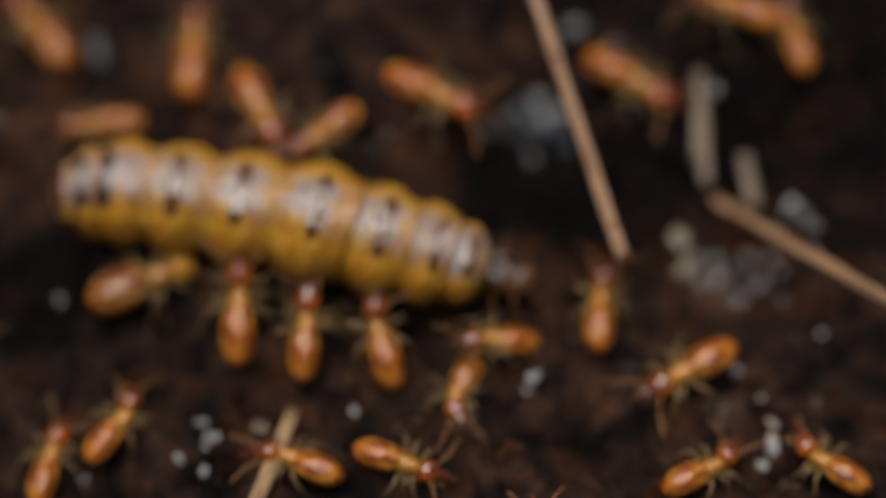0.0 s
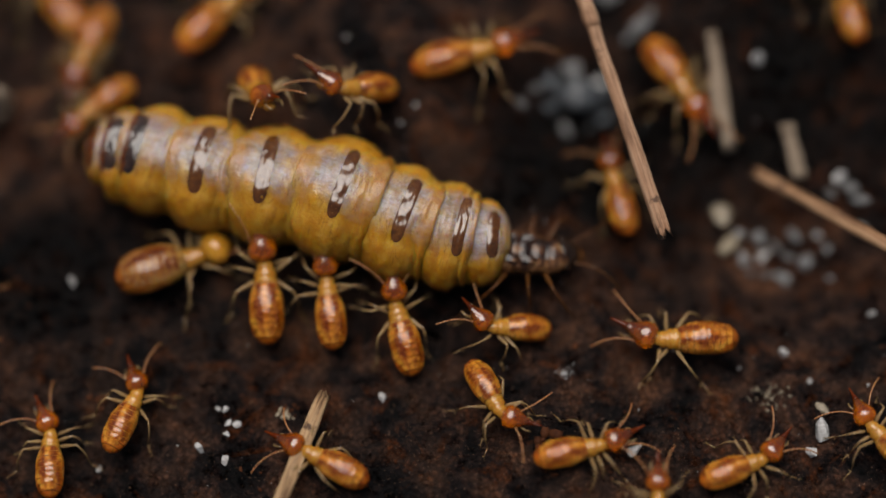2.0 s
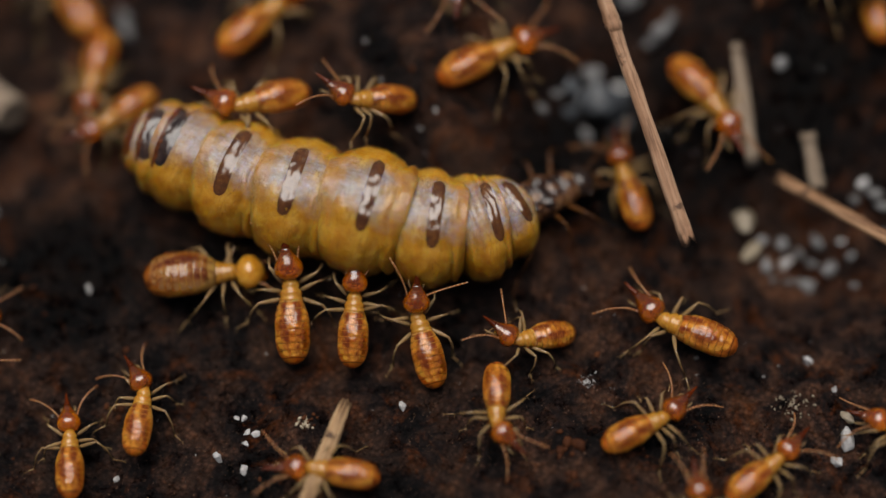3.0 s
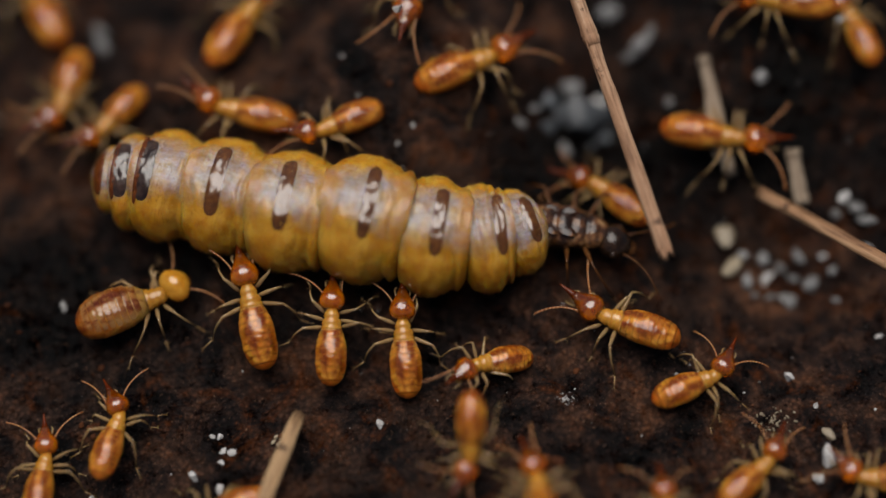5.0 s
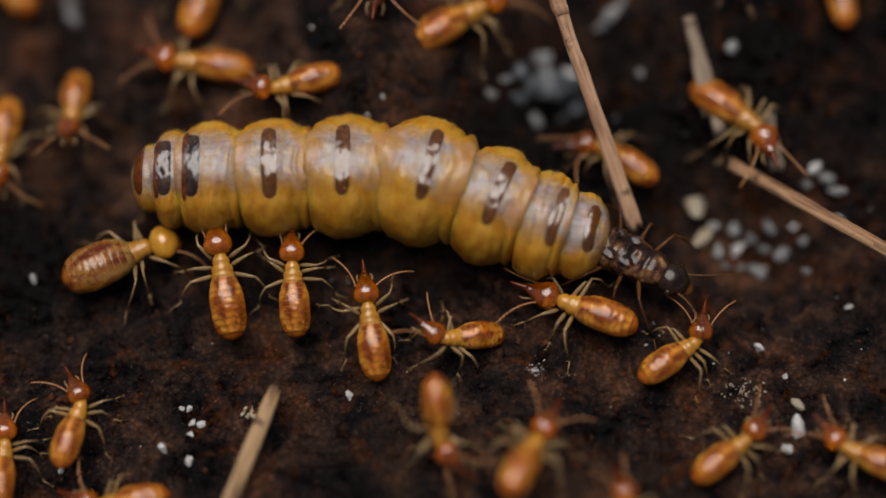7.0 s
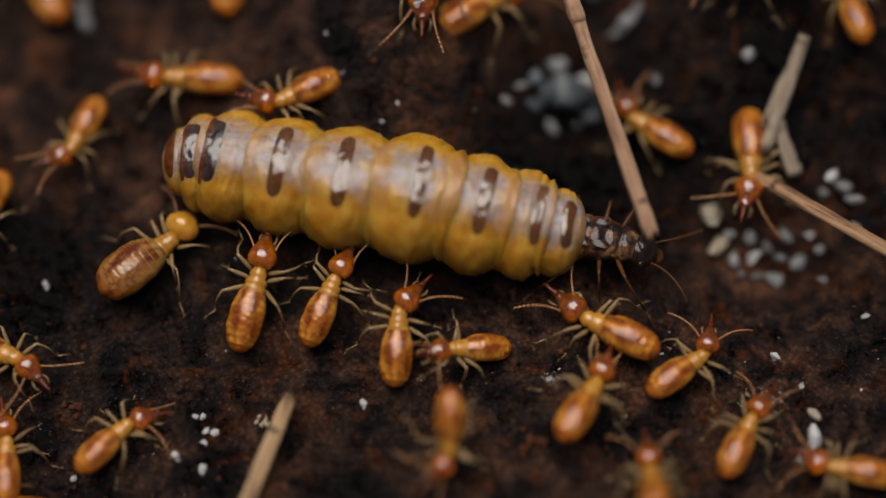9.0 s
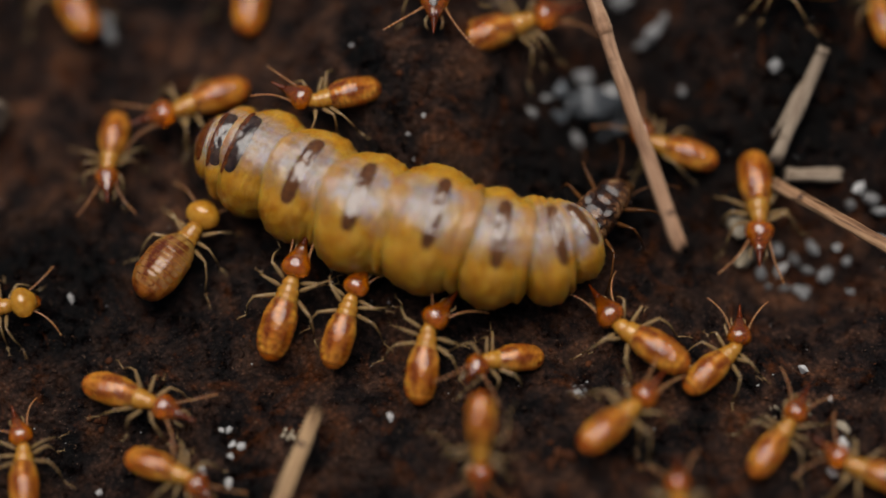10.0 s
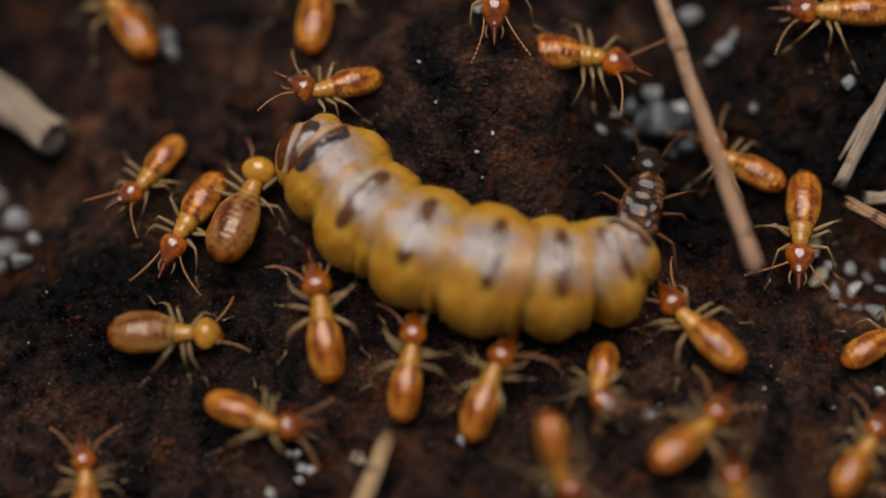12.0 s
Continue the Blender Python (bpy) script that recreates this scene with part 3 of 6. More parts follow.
# ---- straws ----
def straw(name, a, b, r, material, label, splits=3, bend=0.0, group="", centred=False, node=None):
    """A dry grass stem from a to b with ribbed sides and a frayed cut end."""
    a, b = Vector(a), Vector(b)
    length = (b - a).length
    rng = random.Random(len(name) * 7 + int(length * 100))
    bm = bmesh.new()
    secs = []
    steps = max(10, int(length / 0.5))
    for i in range(steps + 1):
        u = i / steps
        rr = r * (1.0 + 0.07 * math.sin(u * 9 + length) + 0.05 * rng.uniform(-1, 1))
        secs.append((u * length, bend * math.sin(u * math.pi) + 0.012 * rng.uniform(-1, 1), 0.02 * rng.uniform(-1, 1), rr, rr * 0.8))
    ph = rng.uniform(0, 6)
    skin(bm, secs, 14, lambda ang, i: 1.0 + 0.07 * math.cos(ang * 5 + ph) + 0.03 * math.cos(ang * 9))
    # hollow the cut ends
    caps = [f for f in bm.faces if len(f.verts) > 4]
    for f in caps:
        bmesh.ops.inset_individual(bm, faces=[f], thickness=r * 0.3)
        bmesh.ops.translate(bm, verts=f.verts, vec=(0.25 if f.calc_center_median().x < length / 2 else -0.25, 0, 0))
    for v in bm.verts:
        if v.co.x < 0.02 or v.co.x > length - 0.02:
            v.co.x += rng.uniform(-0.14, 0.14) * (0.4 if centred else 1.0)
    if centred:
        bmesh.ops.translate(bm, verts=bm.verts, vec=(-length / 2, 0, 0))
    top = tagged(part(name, bm, material), label, "straw", group)
    top.matrix_basis = Matrix.Translation(a * MM) @ (b - a).to_track_quat("X", "Z").to_matrix().to_4x4()
    off = -length / 2 if centred else 0.0
    if node:
        x0 = node * length
        ring = [(x0 - 0.30, 0, 0, r * 0.99, r * 0.80), (x0 - 0.12, 0, 0, r * 1.10, r * 0.92), (x0 - 0.03, 0.01, 0, r * 1.20, r * 1.0), (x0 + 0.02, 0.01, 0, r * 1.04, r * 0.86), (x0 + 0.08, 0.01, 0, r * 1.18, r * 0.98), (x0 + 0.35, 0, 0, r * 1.04, r * 0.86), (x0 + 0.55, 0, 0, r * 0.98, r * 0.78)]
        part("node", skin(bmesh.new(), ring, 14, lambda ang, i: 1.0 + 0.05 * math.sin(ang * 4 + i * 2.1)), material, top, "swollen joint of the straw")
    for _ in range(splits):
        x0 = rng.uniform(0.1, 0.8) * length + off
        ang = rng.uniform(0.3, 2.8)
        pts = [(x0 + t * min(0.45, length * 0.06), math.cos(ang) * r * (0.95 + 0.10 * t), math.sin(ang) * r * (0.80 + 0.09 * t)) for t in range(4)]
        part("splinter", tube(bmesh.new(), pts, [0.03, 0.03, 0.022, 0.008], 5), material, top)
    return top


straw("dry_straw", (6.39, -1.71, 2.70), (2.24, 10.56, 6.31), 0.225, STRAW, "long tan dry straw slanting above the soil", node=0.53)
straw("dry_straw", (9.55, 1.59, 0.66), (17.07, -4.68, 2.78), 0.205, STRAW2, "weathered brown straw lying on soil", splits=5, node=0.42)
straw_stub = straw("straw_stub", (-4.54, -5.84, 0.55), (-6.27, -10.61, 0.37), 0.22, PALESTRAW, "short pale split straw lying on soil", splits=5)
grey_stick = straw("grey_stick", (-1.95, 0, 0), (1.95, 0, 0), 0.20, GREYSTICK, "short weathered grey stick dragged over soil", splits=1, centred=True)
stick_piece = straw("stick_piece", (-0.9, 0, 0), (0.9, 0, 0), 0.22, GREYSTICK, "small grey piece of stick on soil", splits=1, centred=True)
straw("husk", (-17.67, 6.90, -1.28), (-14.85, 4.19, -0.18), 0.62, GREYSTICK, "pale broken plant husk lying on soil", splits=2)
part("branch", tube(bmesh.new(), [(-0.9, -0.12, 0.0), (-0.2, -0.24, 0.05), (0.6, -0.28, 0.04), (1.2, -0.34, 0.0)], [0.06, 0.08, 0.08, 0.05], 8), GREYSTICK, grey_stick)


# ---- termites ----
def antenna_mesh(length, side):
    """A stout first joint, then a string of round beads that bends outwards and droops."""
    bm = bmesh.new()
    pts, rad = [], []
    beads, per = 13, 4
    for i in range(beads * per + 1):
        u = i / (beads * per)
        out = 0.30 * u + 0.32 * u * u
        pts.append((length * (0.85 * u - 0.10 * u * u), side * length * out * 0.8, length * (0.26 * u - 0.40 * u * u)))
        bead = (0.50, 0.93, 1.06, 0.90)[i % per]
        rad.append((0.042 if i <= per else 0.034) * bead * (1.0 - 0.12 * u))
    return tube(bm, pts, rad, 8)


def leg_mesh(reach, side, sweep, drop):
    """Swollen femur, slim tibia with two spurs, and a jointed foot with claws; sweep is forward of the hip."""
    bm = bmesh.new()
    knee = Vector((sweep * 0.34, side * reach * 0.56, 0.33))
    ankle = Vector((sweep * 1.00, side * reach * 0.80, -drop * 0.88))
    toe = Vector((sweep * 1.26, side * reach * 1.04, -drop))
    tube(bm, [(0, 0, 0), knee * 0.18, knee * 0.45, knee * 0.78, knee], [0.050, 0.068, 0.072, 0.052, 0.036], 9)
    mid = knee.lerp(ankle, 0.5) + Vector((0, side * 0.05, 0.05))
    tube(bm, [knee * 0.96, knee.lerp(mid, 0.5), mid, ankle], [0.034, 0.038, 0.034, 0.028], 8)
    for k in (-0.06, 0.06):
        tube(bm, [ankle, ankle + Vector((k, side * 0.06, -0.05)), ankle + Vector((k * 1.6, side * 0.11, -0.07))], [0.014, 0.010, 0.004], 5)
    half = ankle.lerp(toe, 0.5) + Vector((0, 0, 0.02))
    tube(bm, [ankle, ankle.lerp(half, 0.5), half, half.lerp(toe, 0.5), toe], [0.028, 0.022, 0.025, 0.019, 0.014], 7)
    for k in (-0.05, 0.05):
        tube(bm, [toe, toe + Vector((sweep * 0.06 + k, side * 0.06, 0.01)), toe + Vector((sweep * 0.09 + k, side * 0.09, -0.03))], [0.012, 0.009, 0.003], 5)
    return bm


LEGS = [("front", -0.04, 0.17, 0.66, 0.62), ("middle", -0.27, 0.20, 0.06, 0.66), ("hind", -0.50, 0.20, -0.78, 0.64)]


def abdomen_mesh(length, width, tall, segs, seed):
    """Overlapping plates: each swells to its hind edge and steps in under the next. Returns the mesh and its shape."""
    bm = bmesh.new()
    prof = [(0.0, 0.50), (0.05, 0.61), (0.14, 0.77), (0.28, 0.92), (0.42, 0.99), (0.54, 1.0), (0.67, 0.965), (0.79, 0.875), (0.89, 0.72), (0.96, 0.50), (1.0, 0.20)]
    secs = []
    per = 6
    steps = segs * per
    for i in range(steps + 1):
        u = i / steps
        f = (i % per) / (per - 1)
        r = lerp(prof, u) * (0.990 + 0.015 * f if i < steps else 1.0)
        secs.append((-u * length, 0, -0.10 * u + 0.06 * math.sin(u * math.pi), r * width / 2, r * tall / 2))

    def wob(a, i):
        x = secs[i][0]
        p = Vector((x * 2.2, math.cos(a) * 1.3 + seed, math.sin(a) * 1.3))
        side = abs(math.cos(a))
        # flattened back, pinched flanks where plates meet the soft sides
        return 1.0 + 0.06 * noise.noise(p) + 0.03 * noise.noise(p * 3.1) - 0.045 * math.exp(-((side - 0.80) / 0.09) ** 2) * (math.sin(a) > 0) - 0.05 * max(0.0, math.sin(a)) ** 6

    return skin(bm, secs, 30, wob), secs, wob


def back_plate(secs, wob, first, last, half):
    """One glossy plate of the back, lying on the abdomen with its hind edge a little proud."""
    bm = bmesh.new()
    na = 14
    mid = (secs[first][0] + secs[last][0]) / 2
    for j in range(first, last + 1):
        f = (j - first) / (last - first)
        x, _, cz, ry, rz = secs[j]
        for q in range(na + 1):
            v = q / na * 2 - 1
            a = math.pi / 2 + radians(half) * v * (1.0 - 0.10 * abs(2 * f - 1) ** 3)
            up = 0.003 + (0.006 + 0.008 * f) * (1 - v ** 6)
            w = wob(a, j)
            bm.verts.new((mid + (x - mid) * 0.84 + 0.02 * v * v, math.cos(a) * (ry * w + up), cz + math.sin(a) * (rz * w + up)))
    bm.verts.ensure_lookup_table()
    n = na + 1
    for j in range(last - first):
        for q in range(na):
            bm.faces.new([bm.verts[k] for k in (j * n + q, j * n + q + 1, (j + 1) * n + q + 1, (j + 1) * n + q)])
    return bm


def add_plates(abdomen, secs, wob, material, half):
    for k in range(1, 9):
        part("back_plate", back_plate(secs, wob, k * 6, k * 6 + 6, half * (0.8 if k in (1, 8) else 1.0)), material, abdomen)


def build_legs(thing, reach):
    legs = []
    for side in (1, -1):
        for nm, x, y, sweep, drop in LEGS:
            k = {"front": 0.95, "middle": 1.0, "hind": 1.15}[nm] * reach
            leg = part("leg", leg_mesh(k, side, sweep * reach, drop), LEG, thing, at=mpose(x, side * (y + 0.06), 0.66))
            leg["hip"] = (x, side * (y + 0.06), 0.66, side)
            legs.append(leg)
    return legs


def build_soldier():
    thing = new("soldier_termite")
    bm, secs, wob = abdomen_mesh(2.00, 1.04, 0.92, 10, 1.0)
    abdomen = part("abdomen", bm, ABDOMEN, thing, "glossy amber-brown abdomen with thin dark bands", mpose(-0.42, 0, 0.80))
    add_plates(abdomen, secs, wob, PLATE, 66)
    bm = bmesh.new()
    secs = [(-0.68, 0, 0, 0.26, 0.25), (-0.60, 0, 0.02, 0.34, 0.30), (-0.50, 0, 0.02, 0.35, 0.31), (-0.44, 0, 0.02, 0.305, 0.27), (-0.38, 0, 0.03, 0.335, 0.295), (-0.29, 0, 0.03, 0.305, 0.275), (-0.21, 0, 0.03, 0.238, 0.215), (-0.14, 0, 0.04, 0.265, 0.235), (-0.05, 0, 0.05, 0.235, 0.21), (0.05, 0, 0.04, 0.175, 0.16), (0.17, 0, 0.03, 0.14, 0.13)]
    skin(bm, secs, 16)
    part("thorax", bm, THORAX, thing, "pale yellow thorax", mpose(0, 0, 0.78))
    bm = bmesh.new()
    hs = [(0.0, 0.10), (0.025, 0.235), (0.08, 0.340), (0.17, 0.420), (0.27, 0.448), (0.37, 0.435), (0.47, 0.398), (0.57, 0.338), (0.66, 0.276), (0.75, 0.217), (0.85, 0.165), (0.96, 0.124)]
    skin(bm, [(x * 1.05 - 0.04, 0, 0.03 + 0.10 * x * x, r * 0.97, r * 0.90) for x, r in hs], 28, lambda a, i: 1.0 - 0.12 * max(0.0, math.sin(a)) ** 4 + 0.02 * math.cos(a * 3 + i * 0.4))
    head = part("head", bm, HEAD, thing, "glossy reddish-brown teardrop-shaped head", mpose(0.10, 0, 0.86, 0, 6, 0))
    bm = bmesh.new()
    ns = [(0.0, 0.124), (0.06, 0.108), (0.15, 0.086), (0.27, 0.062), (0.39, 0.045), (0.48, 0.030), (0.54, 0.010)]
    skin(bm, [(x, 0, 0.03 * x, r, r) for x, r in ns], 12)
    part("nasus", bm, NASUS, head, "dark pointed snout", mpose(0.94, 0, 0.115, 0, -6, 0))
    for side in (1, -1):
        ant = part("antenna", antenna_mesh(1.55, side), ANTENNA, head, at=mpose(0.52, side * 0.30, 0.0))
        ant["side"] = side
        bm = bmesh.new()
        tube(bm, [(0, 0, 0), (0.16, side * 0.07, 0.03), (0.30, side * 0.10, 0.02), (0.42, side * 0.06, -0.05), (0.46, side * 0.02, -0.10)], [0.035, 0.04, 0.036, 0.03, 0.014], 6)
        part("palp", bm, LEG, head, at=mpose(0.66, side * 0.15, -0.14))
    bm = bmesh.new()
    skin(bm, [(0, 0, 0, 0.2, 0.1), (0.1, 0, -0.02, 0.2, 0.12), (0.2, 0, -0.04, 0.13, 0.08), (0.26, 0, -0.05, 0.06, 0.04)], 10)
    part("mouthparts", bm, THORAX, head, at=mpose(0.50, 0, -0.27))
    build_legs(thing, 1.02)
    return tagged(thing, "amber soldier termite with a dark pointed snout on soil", "termite", "termites round the queen")


def build_worker():
    thing = new("worker_termite")
    bm, secs, wob = abdomen_mesh(2.25, 1.46, 1.25, 10, 5.0)
    abdomen = part("abdomen", bm, WABDOMEN, thing, "swollen translucent abdomen with dark gut showing", mpose(-0.48, 0, 0.88))
    add_plates(abdomen, secs, wob, WPLATE, 66)
    bm = bmesh.new()
    secs = [(-0.62, 0, 0, 0.30, 0.26), (-0.50, 0, 0.02, 0.38, 0.30), (-0.38, 0, 0.02, 0.36, 0.29), (-0.32, 0, 0.02, 0.30, 0.25), (-0.22, 0, 0.03, 0.33, 0.28), (-0.12, 0, 0.03, 0.27, 0.24), (-0.03, 0, 0.05, 0.29, 0.25), (0.08, 0, 0.04, 0.24, 0.2), (0.18, 0, 0.03, 0.15, 0.14)]
    skin(bm, secs, 16)
    part("thorax", bm, THORAX, thing, "pale yellow thorax", mpose(0, 0, 0.82))
    bm = bmesh.new()
    hs = [(0.0, 0.12), (0.05, 0.28), (0.14, 0.43), (0.28, 0.53), (0.44, 0.55), (0.58, 0.50), (0.70, 0.40), (0.80, 0.30), (0.88, 0.18)]
    skin(bm, [(x, 0, 0.03, r, r * 0.86) for x, r in hs], 20)
    head = part("head", bm, WHEAD, thing, "round glossy honey-yellow head", mpose(0.12, 0, 0.90, 0, 14, 0))
    bm = bmesh.new()
    skin(bm, [(0, 0, 0, 0.26, 0.16), (0.10, 0, -0.01, 0.27, 0.17), (0.20, 0, -0.03, 0.22, 0.13), (0.30, 0, -0.05, 0.10, 0.06)], 12)
    part("mouthparts", bm, HEAD, head, "brown jaws", mpose(0.74, 0, -0.10))
    for side in (1, -1):
        ant = part("antenna", antenna_mesh(1.5, side), ANTENNA, head, at=mpose(0.60, side * 0.32, 0.0))
        ant["side"] = side
        bm = bmesh.new()
        tube(bm, [(0, 0, 0), (0.14, side * 0.05, -0.05), (0.24, side * 0.03, -0.15)], [0.045, 0.042, 0.018], 6)
        part("palp", bm, LEG, head, at=mpose(0.72, side * 0.2, -0.26))
    build_legs(thing, 1.12)
    return tagged(thing, "stout worker termite with a yellow head and swollen mottled abdomen", "termite", "termites round the queen")


soldier = build_soldier()
worker = build_worker()
soldiers = [soldier] + [copy_thing(soldier, pose(0, 0, 0)) for _ in range(26)]
workers = [worker, copy_thing(worker, pose(0, 0, 0))]
soldiers[0].scale = (1.04,) * 3
soldiers[1].scale = (0.92,) * 3
soldiers[2].scale = (0.95,) * 3
soldiers[3].scale = (0.84,) * 3
soldiers[4].scale = (0.84,) * 3
soldiers[5].scale = (0.87,) * 3
soldiers[6].scale = (1.01,) * 3
soldiers[7].scale = (0.91,) * 3
soldiers[8].scale = (1.04,) * 3
soldiers[9].scale = (1.07,) * 3
soldiers[10].scale = (1.07,) * 3
soldiers[11].scale = (0.99,) * 3
soldiers[12].scale = (0.9,) * 3
soldiers[13].scale = (0.86,) * 3
soldiers[14].scale = (0.98,) * 3
soldiers[15].scale = (1.07,) * 3
workers[0].scale = (0.99,) * 3
workers[1].scale = (0.89,) * 3
soldiers[16].scale = (0.85,) * 3
soldiers[17].scale = (0.85,) * 3
soldiers[18].scale = (0.93,) * 3
soldiers[19].scale = (0.88,) * 3
soldiers[20].scale = (0.84,) * 3
soldiers[21].scale = (0.84,) * 3
soldiers[22].scale = (0.93,) * 3
soldiers[23].scale = (0.84,) * 3
soldiers[24].scale = (0.86,) * 3
soldiers[25].scale = (1.08,) * 3
soldiers[26].scale = (0.99,) * 3


# ---- the queen ----
# length, front radius, middle radius, back radius (front faces the head)
SEGMENTS = [
    (0.95, 1.15, 0.98, 0.30),
    (0.95, 1.40, 1.44, 1.18),
    (1.85, 1.52, 1.66, 1.46),
    (2.12, 1.58, 1.74, 1.54),
    (2.32, 1.66, 1.81, 1.60),
    (2.46, 1.64, 1.90, 1.68),
    (1.98, 1.54, 1.76, 1.62),
    (1.40, 1.42, 1.62, 1.52),
    (1.30, 0.68, 1.28, 1.40),
]


def segment_mesh(i, length, rf, rm, rb):
    rng = random.Random(40 + i)
    ph = [rng.uniform(0, 6) for _ in range(4)]
    bm = bmesh.new()
    secs = []
    n = 44
    for k in range(n + 1):
        u = k / n
        x = (u - 0.5) * length * 1.12
        if u < 0.5:
            r = rb + (rm - rb) * math.sin(u * math.pi) ** 0.7
        else:
            r = rf + (rm - rf) * math.sin(u * math.pi) ** 0.8
        end = min(u, 1 - u)
        r *= min(1.0, 0.84 + 0.16 * math.sin(min(1.0, end / 0.13) * math.pi / 2))
        secs.append((x, 0, 0, r * 1.02, r * 0.97))

    rmax = rm * 1.02

    def wob(a, k):
        u = k / n
        x = secs[k][0]
        side = abs(math.cos(a))
        top = max(0.0, math.sin(a))
        # swollen side lobes, parted from the flatter back by a furrow
        sway = 0.03 * math.sin(ph[3] + a)
        if 1 < i < 8:
            # a large hind swelling and a small one in front of it
            lobe = max(math.sqrt(max(0.0, 1.0 - ((u - 0.44 - sway) / 0.46) ** 2)), 0.72 * math.sqrt(max(0.0, 1.0 - ((u - 0.88 - sway) / 0.12) ** 2)))
        else:
            lobe = math.sqrt(max(0.0, 1.0 - ((u - 0.49 - sway) / 0.50) ** 2))
        w = 1.0 + 0.90 * top ** 2 * (rmax / secs[k][3] - 1.0) * (0.15 if i in (0, 8) else 1.0)
        w += 0.40 * side ** 2 * (lobe - 0.89) - 0.028 * math.exp(-((side - 0.66) / 0.13) ** 2) - 0.03 * top ** 4
        # folds behind the front margin, wandering round the body
        wander = 0.045 * math.sin(a * 3 + ph[0]) + 0.030 * math.sin(a * 7 + ph[1])
        for c, d, s in ((0.68, 0.022, 0.030), (0.80, 0.036, 0.026), (0.17, 0.022, 0.032)):
            w -= d * math.exp(-((u - c - wander) / s) ** 2) * (0.35 + 0.65 * abs(math.sin(a * 1.5 + ph[2] + c * 9)))
        p = Vector((x * 1.6, math.cos(a) * 1.7, math.sin(a) * 1.7 + i * 9))
        w += 0.034 * noise.noise(p) + 0.020 * noise.noise(p * 2.7)
        q = Vector((x * 6.5, math.cos(a) * 1.6, math.sin(a) * 1.6 + i * 5))
        w += (0.026 if i > 5 else 0.009) * noise.noise(q) + 0.012 * noise.noise(p * 5.3)
        return w

    return skin(bm, secs, 72, wob), secs, wob


def tergite_mesh(secs, wob, x0, x1, a0, a1, seed):
    """A thin curved plate that follows the segment's back."""
    bm = bmesh.new()
    rows = []
    na, nx = 36, 8
    for p in range(na + 1):
        v = p / na
        a = radians(90 + a0 + (a1 - a0) * v)
        pinch = ((1 - abs(2 * v - 1) ** 9) ** 0.5 if 0 < v < 1 else 0.25)
        wav = 0.22 * math.sin(v * 4 + seed)
        row = []
        for q in range(nx + 1):
            x = (x0 + x1) / 2 + (x1 - x0) * ((q / nx - 0.5) * pinch + wav * 0.3)
            r = lerp([(s[0], s[3]) for s in secs], x)
            k = int(round((x - secs[0][0]) / (secs[-1][0] - secs[0][0]) * (len(secs) - 1)))
            edge = 0.0 if q in (0, nx) or p in (0, na) else 0.012
            rr = r * wob(a, k) + edge + 0.004
            row.append(bm.verts.new((x, math.cos(a) * rr, math.sin(a) * rr * 0.95)))
        rows.append(row)
    for s, t in zip(rows, rows[1:]):
        for q in range(nx):
            bm.faces.new((s[q], s[q + 1], t[q + 1], t[q]))
    return bm


